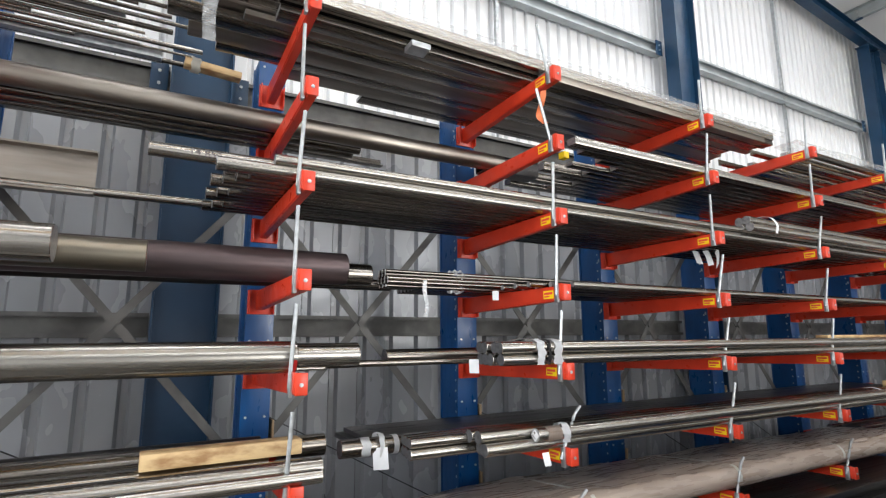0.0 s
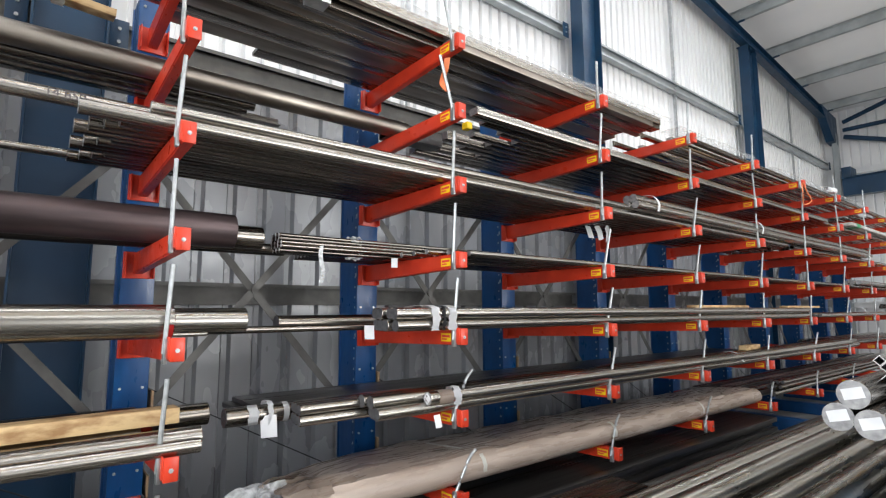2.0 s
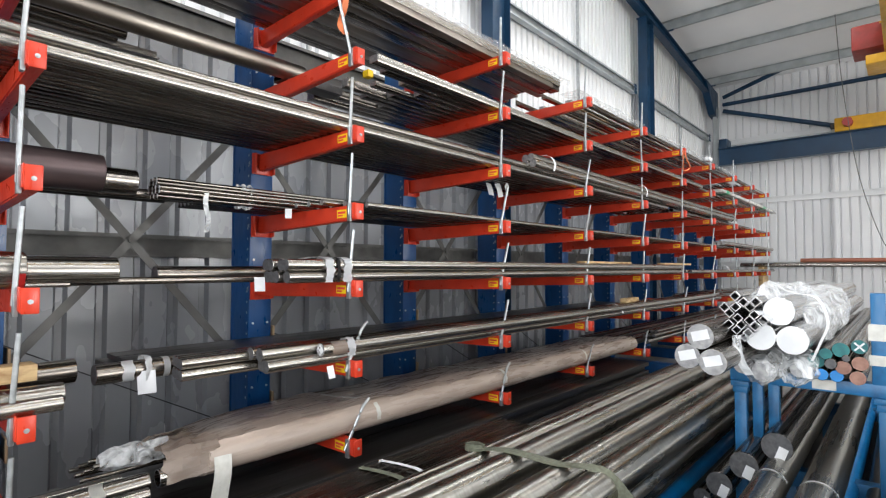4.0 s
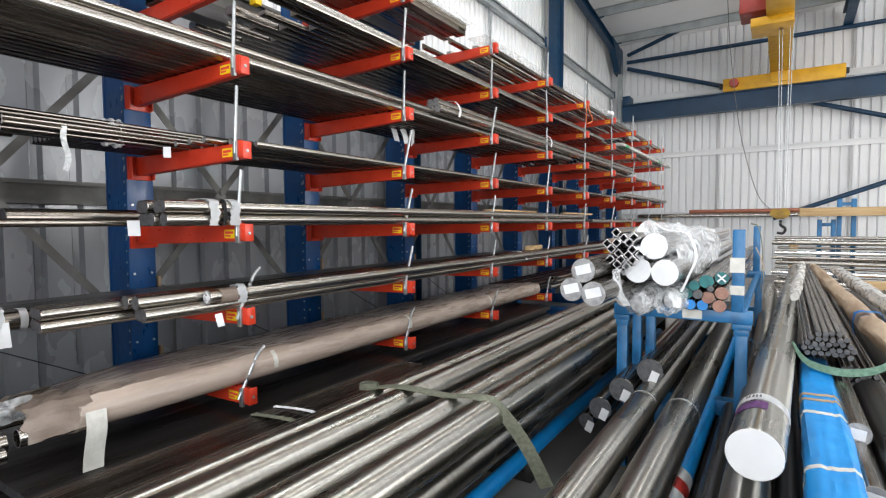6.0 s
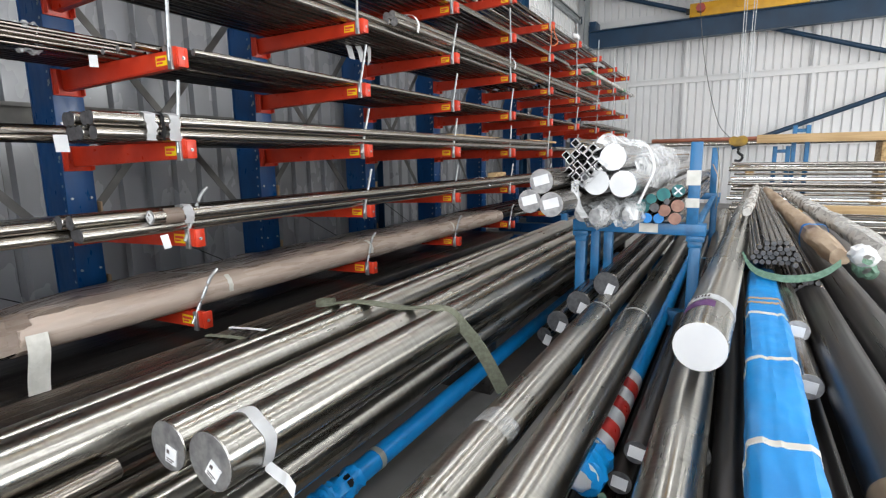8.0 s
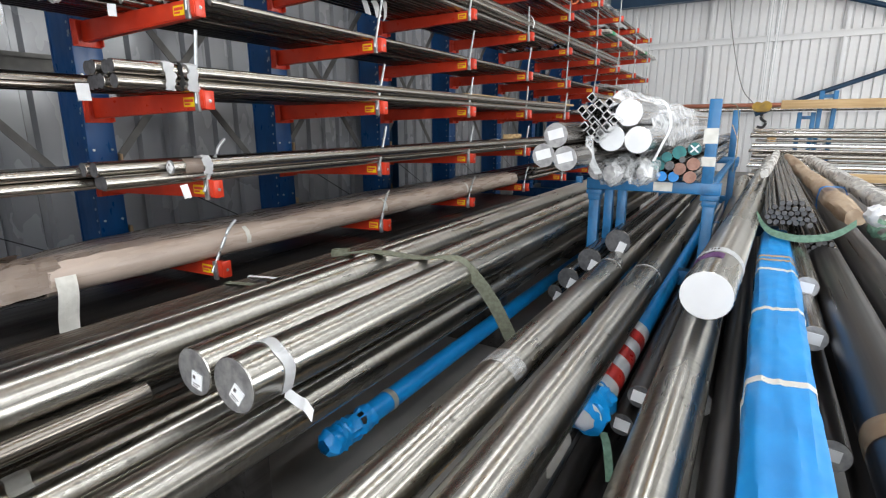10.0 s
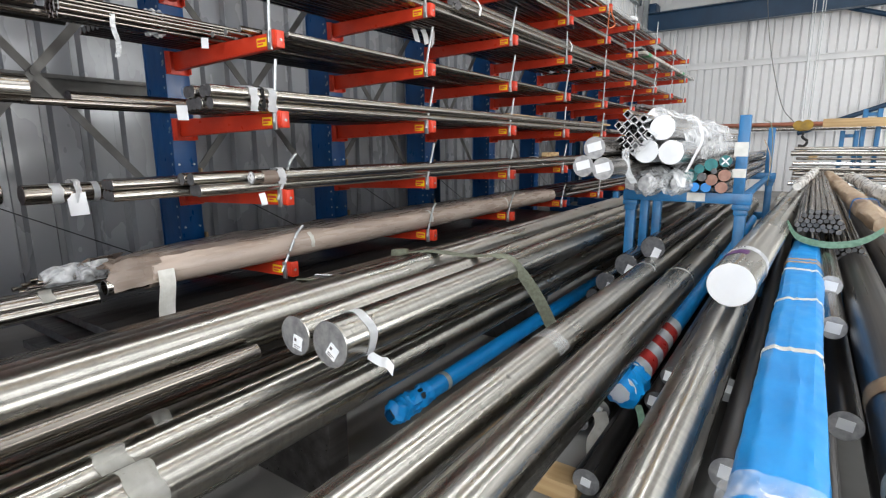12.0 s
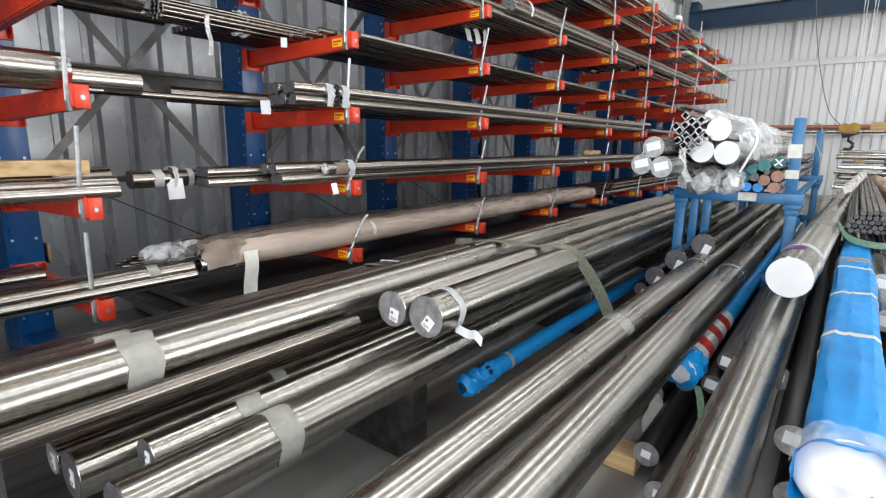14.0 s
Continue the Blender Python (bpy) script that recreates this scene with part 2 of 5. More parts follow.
def add_box(bm, x0, x1, y0, y1, z0, z1, bevel=0.0, mi=0):
    r = bmesh.ops.create_cube(bm, size=1.0, matrix=Matrix.LocRotScale(((x0 + x1) / 2, (y0 + y1) / 2, (z0 + z1) / 2), None, (x1 - x0, y1 - y0, z1 - z0)))
    fs = {f for v in r["verts"] for f in v.link_faces}
    for f in fs:
        f.material_index = mi
    if bevel:
        es = list({e for v in r["verts"] for e in v.link_edges})
        bmesh.ops.bevel(bm, geom=es, offset=bevel, segments=2, affect="EDGES", profile=0.5)
    return r["verts"]


def box(x0, x1, y0, y1, z0, z1, bevel=0.003):
    bm = bmesh.new()
    add_box(bm, x0, x1, y0, y1, z0, z1, bevel)
    return bm


def prism(pts, y0, y1, closed=True, axis="Y", bm=None):
    """Sweeps an outline in the XZ plane along Y (or one in the YZ plane along X)."""
    bm = bm or bmesh.new()
    put = (lambda p, t: (p[0], t, p[1])) if axis == "Y" else (lambda p, t: (t, p[0], p[1]))
    a = [bm.verts.new(put(p, y0)) for p in pts]
    b = [bm.verts.new(put(p, y1)) for p in pts]
    n = len(pts)
    for i in range(n if closed else n - 1):
        j = (i + 1) % n
        bm.faces.new((a[i], a[j], b[j], b[i]))
    if closed:
        bm.faces.new(a[::-1])
        bm.faces.new(b)
    bmesh.ops.recalc_face_normals(bm, faces=bm.faces)
    return bm


def i_section(h, w, t):
    return [(-w / 2, -h / 2), (w / 2, -h / 2), (w / 2, -h / 2 + t), (t / 2, -h / 2 + t), (t / 2, h / 2 - t), (w / 2, h / 2 - t), (w / 2, h / 2), (-w / 2, h / 2),
            (-w / 2, h / 2 - t), (-t / 2, h / 2 - t), (-t / 2, -h / 2 + t), (-w / 2, -h / 2 + t)]


def add_round(bm, p, q, r, seg=16, mi=0, r2=None):
    """A round rod from p to q."""
    p, q = Vector(p), Vector(q)
    d = q - p
    m = Matrix.Translation((p + q) / 2) @ d.to_track_quat("Z", "Y").to_matrix().to_4x4()
    res = bmesh.ops.create_cone(bm, cap_ends=True, segments=seg, radius1=r, radius2=r if r2 is None else r2, depth=d.length, matrix=m)
    for f in {f for v in res["verts"] for f in v.link_faces}:
        f.material_index = mi
    return res["verts"]


def tube_along(pts, r, seg=8, bm=None, closed=False):
    """A rod that follows a line of points."""
    bm = bm or bmesh.new()
    pts = [Vector(p) for p in pts]
    rings = []
    for i, p in enumerate(pts):
        d = (pts[min(i + 1, len(pts) - 1)] - pts[max(i - 1, 0)]).normalized()
        q = d.to_track_quat("Z", "Y")
        rings.append([bm.verts.new(p + q @ Vector((r * math.cos(2 * math.pi * k / seg), r * math.sin(2 * math.pi * k / seg), 0))) for k in range(seg)])
    for a, b in zip(rings, rings[1:]):
        for k in range(seg):
            bm.faces.new((a[k], a[(k + 1) % seg], b[(k + 1) % seg], b[k]))
    bm.faces.new(rings[0][::-1])
    bm.faces.new(rings[-1])
    return bm


def ribbon(pts, side, width, thick=0.002, bm=None):
    """A flat band that follows a line of points, width along side."""
    bm = bm or bmesh.new()
    pts = [Vector(p) for p in pts]
    sides = [Vector(s).normalized() for s in side] if isinstance(side, list) else [Vector(side).normalized()] * len(pts)
    rings = []
    for i, p in enumerate(pts):
        d = (pts[min(i + 1, len(pts) - 1)] - pts[max(i - 1, 0)]).normalized()
        n = sides[i].cross(d).normalized() * thick
        s = sides[i] * width / 2
        rings.append([bm.verts.new(p - s), bm.verts.new(p + s), bm.verts.new(p + s + n), bm.verts.new(p - s + n)])
    for a, b in zip(rings, rings[1:]):
        for k in range(4):
            bm.faces.new((a[k], a[(k + 1) % 4], b[(k + 1) % 4], b[k]))
    bm.faces.new(rings[0][::-1])
    bm.faces.new(rings[-1])
    bmesh.ops.recalc_face_normals(bm, faces=bm.faces)
    return bm


def spline(pts, n=8):
    """Points of a smooth line through the given ones."""
    pts = [Vector(p) for p in pts]
    ext = [2 * pts[0] - pts[1]] + pts + [2 * pts[-1] - pts[-2]]
    out = []
    for i in range(1, len(ext) - 2):
        for k in range(n):
            t = k / n
            a, b, c, d = ext[i - 1:i + 3]
            out.append(0.5 * ((2 * b) + (c - a) * t + (2 * a - 5 * b + 4 * c - d) * t * t + (3 * b - a - 3 * c + d) * t ** 3))
    return out + [pts[-1]]


def bar_mesh(length, r, mats, wall=0.0, seg=28, sides=None):
    """A bar or tube along +Y from 0; the two ends carry the second material."""
    bm = bmesh.new()
    seg = sides or seg
    c = min(0.0025, r * 0.12)
    rings = []
    prof = [(0, r - c), (c, r), (length - c, r), (length, r - c)]
    turn = math.pi / seg if sides else 0.0
    for y, rr in prof:
        rings.append([bm.verts.new((rr * math.cos(2 * math.pi * k / seg + turn), y, rr * math.sin(2 * math.pi * k / seg + turn))) for k in range(seg)])
    for a, b in zip(rings, rings[1:]):
        for k in range(seg):
            bm.faces.new((a[k], b[k], b[(k + 1) % seg], a[(k + 1) % seg]))
    if wall:
        ins = []
        for y in (0, 0.35, length - 0.35, length):
            ins.append([bm.verts.new(((r - wall) * math.cos(2 * math.pi * k / seg + turn), y, (r - wall) * math.sin(2 * math.pi * k / seg + turn))) for k in range(seg)])
        for a, b in ((ins[0], ins[1]), (ins[2], ins[3])):
            for k in range(seg):
                bm.faces.new((a[k], a[(k + 1) % seg], b[(k + 1) % seg], b[k]))
        bm.faces.new(ins[1]).material_index = 1
        bm.faces.new(ins[2][::-1]).material_index = 1
        for a, b, fl in ((rings[0], ins[0], 0), (rings[3], ins[3], 1)):
            for k in range(seg):
                q = (a[k], a[(k + 1) % seg], b[(k + 1) % seg], b[k])
                bm.faces.new(q[::-1] if fl else q).material_index = 1
    else:
        bm.faces.new(rings[0]).material_index = 1
        bm.faces.new(rings[3][::-1]).material_index = 1
    bmesh.ops.recalc_face_normals(bm, faces=bm.faces)
    return to_mesh(bm, "bar", mats)


MESHES = {}


def bar(x, z, r, y0, y1, mat=None, end=None, label="bright round steel bar lying among others on the rack", name="steel_bar", category="steel bar", group="bars on the rack",
        wall=0.0, x1=None, z1=None, sides=None, roll=0.0):
    """A bar that lies with its axis from (x, y0, z) to (x1, y1, z1)."""
    mat, end = mat or STEEL, end or CUT
    x1, z1 = x if x1 is None else x1, z if z1 is None else z1
    d = Vector((x1 - x, y1 - y0, z1 - z))
    key = (round(d.length, 2), round(r, 4), mat.name, end.name, wall, sides)
    if key not in MESHES:
        MESHES[key] = bar_mesh(d.length, r, (mat, end), wall, sides=sides)
    ob = new(name, MESHES[key])
    if not wall and not sides and r > 0.03:
        fk = ("face", round(r, 4), end.name)
        if fk not in MESHES:
            bm = bmesh.new()
            add_round(bm, (0, 0, 0), (0, -0.0015, 0), r * 0.97, 28)
            MESHES[fk] = to_mesh(bm, "sawn_face", end)
        part("sawn_face", MESHES[fk], None, ob)
    if wall and r > 0.02:
        fk = ("rim", round(r, 4), wall, end.name, sides)
        if fk not in MESHES:
            bm = bmesh.new()
            sg = sides or 28
            loops = []
            for yy in (0.0006, -0.0012):
                for rr in (r * 0.965, r - wall * 0.95):
                    loops.append([bm.verts.new((rr * math.cos(2 * math.pi * (k + 0.5 * bool(sides)) / sg), yy, rr * math.sin(2 * math.pi * (k + 0.5 * bool(sides)) / sg))) for k in range(sg)])
            for p, q in ((0, 2), (2, 3), (3, 1)):
                for k in range(sg):
                    bm.faces.new((loops[p][k], loops[p][(k + 1) % sg], loops[q][(k + 1) % sg], loops[q][k]))
            bmesh.ops.recalc_face_normals(bm, faces=bm.faces)
            MESHES[fk] = to_mesh(bm, "sawn_rim", end)
        part("sawn_rim", MESHES[fk], None, ob)
    ob.matrix_basis = Matrix.Translation((x, y0, z)) @ d.to_track_quat("Y", "Z").to_matrix().to_4x4() @ Matrix.Rotation(radians(roll), 4, "Y")
    return tagged(ob, label, category, group)


def tag_on_end(parent, w=0.04, h=0.05, ox=0.0, oz=0.0, turn=0.0, plain=False):
    """A white paper label with dark print on the near end of a bar."""
    m = pose(ox, -0.003, oz, 0, turn, 0)
    t = part("label", box(-w / 2, w / 2, -0.0015, 0.001, -h / 2, h / 2, 0), WHITE, parent, "white paper label", m)
    if plain:
        return t
    bm = bmesh.new()
    add_box(bm, -w * 0.36, -w * 0.12, -0.0022, -0.0012, h * 0.05, h * 0.28)
    add_box(bm, -w * 0.36, w * 0.36, -0.0022, -0.0012, -h * 0.26, -h * 0.2)
    add_box(bm, -w * 0.36, w * 0.2, -0.0022, -0.0012, -h * 0.4, -h * 0.35)
    part("print", bm, INK, t, "dark print")
    return t


def band(parent, y, r, width, mat, label="", name="tape_band", a0=0, a1=360, t=0.0015):
    """Tape round a bar, at y along it."""
    bm = bmesh.new()
    n = 24
    rings = []
    for k in range(n + 1):
        a = radians(a0 + (a1 - a0) * k / n)
        j = 0.004 * math.sin(5 * a) * (width > 0.03)
        rings.append([bm.verts.new(((r + t) * math.cos(a), yy + j, (r + t) * math.sin(a))) for yy in (y - width / 2, y + width / 2)])
    for a, b in zip(rings, rings[1:]):
        bm.faces.new((a[0], b[0], b[1], a[1]))
    bmesh.ops.solidify(bm, geom=bm.faces[:], thickness=-0.001)
    return part(name, bm, mat, parent, label)

# ---- the hall ----
WX = -1.97          # inner face of the rack-side wall
EY = 15.1           # inner face of the far wall
NY, EX = -7.4, 16.0


def corrugated(length, pitch, rib, depth, axis_out):
    """Outline of profiled sheet: (along, out) pairs."""
    pts = []
    n = int(length / pitch)
    for i in range(n + 1):
        a = i * pitch
        pts += [(a, 0), (a + pitch - rib, 0), (a + pitch - rib * 0.75, -depth), (a + pitch - rib * 0.25, -depth)]
    return pts


def sheet_wall(name, label, pts2, z0, z1, mat, place, top=None):
    bm = bmesh.new()
    skins = []
    for off in (0.0, -0.012):
        lo, hi = [], []
        for a, o in pts2:
            x, y = place(a, o + off)
            lo.append(bm.verts.new((x, y, z0)))
            hi.append(bm.verts.new((x, y, top(x, y) if top else z1)))
        for i in range(len(lo) - 1):
            bm.faces.new((lo[i], lo[i + 1], hi[i + 1], hi[i]))
        skins.append((lo, hi))
    for e in (0, 1):
        for i in range(len(pts2) - 1):
            a, b = skins[0][e], skins[1][e]
            bm.faces.new((a[i], b[i], b[i + 1], a[i + 1]))
    bmesh.ops.recalc_face_normals(bm, faces=bm.faces)
    ob = new(name, to_mesh(bm, name, mat, smooth=False))
    return tagged(ob, label, "wall", kind="structure")


sheet_wall("wall_rack_side_lower", "grey-white profiled steel cladding behind the rack, darkened for shade", corrugated(EY - NY, 0.25, 0.085, 0.045, 1), 0, 3.62, CLAD_L, lambda a, o: (WX + o, NY + a))
sheet_wall("wall_rack_side_upper", "white profiled steel cladding above the rack", corrugated(EY - NY, 0.165, 0.06, 0.045, 1), 3.62, 7, CLAD, lambda a, o: (WX + o, NY + a), top=lambda x, y: roof_z(y))
sheet_wall("wall_far", "white profiled steel cladding of the far wall", corrugated(EX - WX, 0.2, 0.05, 0.04, 1), 0, ROOF_Z, CLAD, lambda a, o: (WX + a, EY - o))
# unseen opposite wall, left open where the added side fill lamp stands
bm = bmesh.new()
add_box(bm, EX, EX + 0.15, NY, SIDE_Y - SIDE_W / 2, 0, 10)
add_box(bm, EX, EX + 0.15, SIDE_Y + SIDE_W / 2, EY, 0, 10)
add_box(bm, EX, EX + 0.15, SIDE_Y - SIDE_W / 2, SIDE_Y + SIDE_W / 2, GATE_H + 0.1, 10)
tagged(part("wall_opposite", bm, CLAD), "plain white cladding wall, unseen, with an opening added for side fill light", "wall", kind="structure")
bm = bmesh.new()
g0, g1 = GATE_X - GATE_W / 2, GATE_X + GATE_W / 2
add_box(bm, WX - 0.1, g0, NY - 0.15, NY, 0, 10)
add_box(bm, g1, EX, NY - 0.15, NY, 0, 10)
add_box(bm, g0, g1, NY - 0.15, NY, GATE_H + 0.1, 10)
tagged(part("wall_gate", bm, CLAD), "plain white cladding wall with a wide open gate", "wall", kind="structure")
bm = bmesh.new()
add_box(bm, -60, 70, -70, 60, -0.2, 0)
tagged(part("floor", bm, CONC), "worn dark grey concrete floor", "floor", kind="structure")

# roof: sheets between the rooflight openings
bm = bmesh.new()
cuts = [(WX - 0.1, -0.25), (0.85, 3.05), (4.15, 6.75), (7.85, 9.65), (10.75, EX + 0.1)]


def slab(bm, x0, x1, y0, y1):
    vs = [bm.verts.new((x, y, roof_z(y) + dz)) for dz in (0, 0.1) for x, y in ((x0, y0), (x1, y0), (x1, y1), (x0, y1))]
    for f in ((3, 2, 1, 0), (4, 5, 6, 7), (0, 1, 5, 4), (1, 2, 6, 5), (2, 3, 7, 6), (3, 0, 4, 7)):
        bm.faces.new([vs[i] for i in f])


for x0, x1 in cuts:
    slab(bm, x0, x1, NY - 0.1, EY + 0.1)
for x0, x1 in ((-0.25, 0.85), (3.05, 4.15), (6.75, 7.85), (9.65, 10.75)):
    slab(bm, x0, x1, 9.1, EY + 0.1)
    slab(bm, x0, x1, NY - 0.1, -4.1)
tagged(part("ceiling", bm, ROOFM), "white insulated roof sheets on galvanised purlins", "ceiling", kind="structure")

# purlins run across, rafters run up the slope
for k, y in enumerate([14.35, 12.55, 10.75, 8.95, 7.15, 5.35, 3.55, 1.75, -0.05, -1.85, -3.65, -5.45]):
    z = roof_z(y)
    bm = prism([(y - 0.07, z - 0.005), (y + 0.01, z - 0.005), (y + 0.01, z - 0.19), (y + 0.08, z - 0.19), (y + 0.08, z - 0.2), (y, z - 0.2), (y, z - 0.015), (y - 0.07, z - 0.015)], WX + 0.05, EX, axis="X")
    pur = part("purlin", bm, GIRT_G)
    tagged(pur, "galvanised steel purlin under the white roof", "purlin", "roof purlins", "structure")
    for rx in (WX + 0.25, WX + 5.85):
        part("cleat", box(rx + 0.02, rx + 0.2, y + 0.012, y + 0.024, z - 0.24, z - 0.02, 0.002), NAVY, pur, "navy bolted cleat")
        bm = bmesh.new()
        for dz in (0.08, 0.17):
            add_round(bm, (rx + 0.14, y + 0.012, z - dz), (rx + 0.14, y - 0.012, z - dz), 0.014, 6)
        part("bolt_pair", bm, GALV, pur)


def beam(name, p, q, h, w, t, mat, label, category, up=(0, 0, 1), kind="structure", group=""):
    """An I-beam from p to q, its web in the plane of up."""
    p, q = Vector(p), Vector(q)
    d = (q - p)
    yv = d.normalized()
    xv = yv.cross(Vector(up)).normalized()
    zv = xv.cross(yv)
    m = Matrix((xv, yv, zv)).transposed().to_4x4()
    m.translation = p
    bm = prism(i_section(h, w, t), 0, d.length)
    ob = part(name, bm, mat)
    ob.matrix_basis = m
    return tagged(ob, label, category, group, kind)


RX = WX + 0.25
beam("rafter", (RX, EY - 0.1, roof_z(EY) - 0.35), (RX, NY, roof_z(NY) - 0.35), 0.24, 0.16, 0.014, NAVY, "navy painted steel rafter along the gable", "rafter")
beam("rafter", (RX + 5.6, EY - 0.1, roof_z(EY) - 0.42), (RX + 5.6, NY, roof_z(NY) - 0.42), 0.4, 0.2, 0.016, NAVY, "navy painted steel rafter under the roof", "rafter")
# gable posts with the web parallel to the wall
for y in (-1.86, 3.88, 9.45):
    z1 = roof_z(y) - 0.57
    beam("wall_post", (WX + 0.28, y, 0), (WX + 0.28, y, z1), 0.42, 0.19, 0.014, NAVY, "navy painted steel post of the gable wall", "post", up=(0, 1, 0), group="wall posts")
    bm = bmesh.new()
    add_box(bm, WX + 0.16, WX + 0.4, y - 0.225, y + 0.225, z1 - 0.012, z1 + 0.012, 0.004)
    for dy in (-0.12, 0.12):
        for dz in (0.06, 0.18):
            add_round(bm, (WX + 0.37, y + dy, z1 - dz), (WX + 0.392, y + dy, z1 - dz), 0.018, 6)
    tagged(part("post_cap_plate", bm, NAVY), "bolted navy connection plate at the post's head", "plate", kind="structure")
# corner post and its gusset
beam("corner_post", (WX + 0.3, EY - 0.2, 0), (WX + 0.3, EY - 0.2, 6.3), 0.16, 0.12, 0.012, GIRT_G, "galvanised corner post behind the rack", "post", up=(0, 1, 0))
bm = prism([(EY - 0.1, 6.75), (EY - 1.3, 6.87), (EY - 0.45, 6.05), (EY - 0.1, 6.0)], RX - 0.09, RX + 0.09, axis="X")
tagged(part("haunch", bm, NAVY), "navy haunch where rafter meets the corner post", "haunch", kind="structure")


def girt(name, z, h, y0, y1, label, x=WX + 0.09, mat=None):
    bm = prism([(x - 0.07, z), (x + 0.03, z), (x + 0.03, z - 0.03), (x + 0.022, z - 0.03), (x + 0.022, z - 0.01), (x - 0.03, z - 0.01), (x - 0.03, z - h + 0.01), (x + 0.022, z - h + 0.01), (x + 0.022, z - h + 0.03), (x + 0.03, z - h + 0.03), (x + 0.03, z - h), (x - 0.07, z - h)], y0, y1)
    ob = part(name, bm, mat or GIRT)
    for yc in (y0 + 0.07, y1 - 0.07) if z > 3 else ():
        cl = part("cleat", box(x + 0.031, x + 0.039, yc - 0.06, yc + 0.06, z - h - 0.02, z + 0.02, 0.002), NAVY, ob, "dark bolted cleat")
        bm = bmesh.new()
        for dz in (0.05, h - 0.05):
            add_round(bm, (x + 0.039, yc, z - dz), (x + 0.052, yc, z - dz), 0.013, 6)
        part("bolt_pair", bm, GALV, cl)
    return tagged(ob, label, "girt", "wall girts", "structure")


posts = [NY, -1.86, 3.88, 9.45, EY]
for a, b in zip(posts, posts[1:]):
    # the two lower rails carry shade in their colour, the top one is plain galvanised
    girt("wall_girt", 1.8, 0.17, a + 0.22, b - 0.22, "grey steel cladding rail bolted between posts, darkened for shade")
    girt("wall_girt", 3.68, 0.2, a + 0.22, b - 0.22, "grey steel cladding rail bolted between posts, darkened for shade")
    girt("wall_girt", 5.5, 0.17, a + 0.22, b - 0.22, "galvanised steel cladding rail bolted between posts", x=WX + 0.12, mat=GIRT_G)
    # slim sag rod between the rails
    bm = bmesh.new()
    add_box(bm, WX + 0.06, WX + 0.1, (a + b) / 2 - 0.02, (a + b) / 2 + 0.02, 3.68, roof_z((a + b) / 2) - 0.1)
    tagged(part("sag_rail", bm, GALV), "slim galvanised upright between cladding rails", "rail", kind="structure")
for z in (1.75, 3.55, 5.3):
    bm = prism([(EY - 0.02, z), (EY - 0.16, z), (EY - 0.16, z - 0.03), (EY - 0.15, z - 0.03), (EY - 0.15, z - 0.012), (EY - 0.08, z - 0.012), (EY - 0.08, z - 0.16), (EY - 0.02, z - 0.16)], WX + 0.3, EX, axis="X")
    tagged(part("far_wall_girt", bm, CLAD), "white cladding rail on the far wall", "girt", "far wall girts", "structure")
for x in (1.1, 4.1, 7.1):
    bm = box(x - 0.03, x + 0.03, EY - 0.074, EY - 0.03, 0, 6.8)
    tagged(part("far_wall_upright", bm, CLAD), "slim white upright on the far wall", "rail", kind="structure")


def brace(p, q, r, label):
    bm = bmesh.new()
    add_round(bm, p, q, r, 12)
    tagged(part("tie_brace", bm, NAVY), label, "brace", "braces", "structure")


brace((-1.45, EY - 0.25, 6.55), (2.6, EY - 0.9, 7.6), 0.055, "navy tubular brace under the roof")
brace((-1.45, EY - 0.25, 6.15), (5.9, EY - 0.25, 3.6), 0.06, "navy tubular brace on the far wall")
brace((2.4, EY - 0.25, 1.55), (7.6, EY - 0.25, 3.5), 0.06, "navy tubular brace on the far wall")

brace((-1.45, EY - 0.3, 6.32), (EX - 0.2, EY - 0.3, 6.25), 0.055, "navy eaves tie along the far wall")

# ---- overhead crane ----
beam("crane_runway_beam", (-1.5, EY - 0.6, 4.72), (EX - 0.2, EY - 0.6, 4.72), 0.5, 0.24, 0.02, NAVY, "navy crane runway beam along the far wall", "crane beam")
bm = box(-1.5, -1.3, EY - 0.6, EY - 0.1, 4.97, 5.25)
tagged(part("runway_bracket", bm, NAVY), "navy bracket of the crane runway", "bracket", kind="structure")
crane = empty("overhead_crane", pose(2.5, EY - 0.6, 4.97))
tagged(crane, "yellow overhead travelling crane on its runway beam", "crane")
bm = bmesh.new()
add_box(bm, -1.32, 1.34, -0.1, 0.1, 0.02, 0.36, 0.01)
part("end_carriage", bm, YELLOW, crane)
for x in (-1.36, 1.36):
    part("buffer", box(x - 0.05, x + 0.05, -0.05, 0.05, 0.12, 0.26, 0.01), BLACK, crane)
bm = bmesh.new()
add_box(bm, -0.24, 0.2, -21.5, 0.1, 0.37, 1.0, 0.012)
for yy in range(0, 22, 2):
    add_box(bm, -0.26, 0.22, -yy - 0.02, -yy + 0.02, 0.37, 0.39)
part("bridge_girder", bm, YELLOW, crane, "yellow box girder of the crane bridge")
part("gusset_plate", box(-0.22, 0.18, -0.14, -0.1, 0.12, 0.42, 0.004), YELLOW, crane)
bm = bmesh.new()
add_round(bm, (-1.05, -0.1, 0.2), (-1.05, -0.3, 0.2), 0.11, 8)
part("drive_motor", bm, REDD, crane, "dull red drive motor")
hoist = empty("crane_hoist", pose(2.35, 10.4, 0))
tagged(hoist, "red and yellow rope hoist hanging under the crane bridge", "hoist")
bm = bmesh.new()
add_box(bm, -0.55, -0.05, -0.35, 0.35, 5.5, 5.95, 0.03)
part("hoist_body", bm, REDD, hoist)
bm = bmesh.new()
add_box(bm, -0.35, 0.35, -0.4, 0.4, 5.2, 5.36, 0.01)
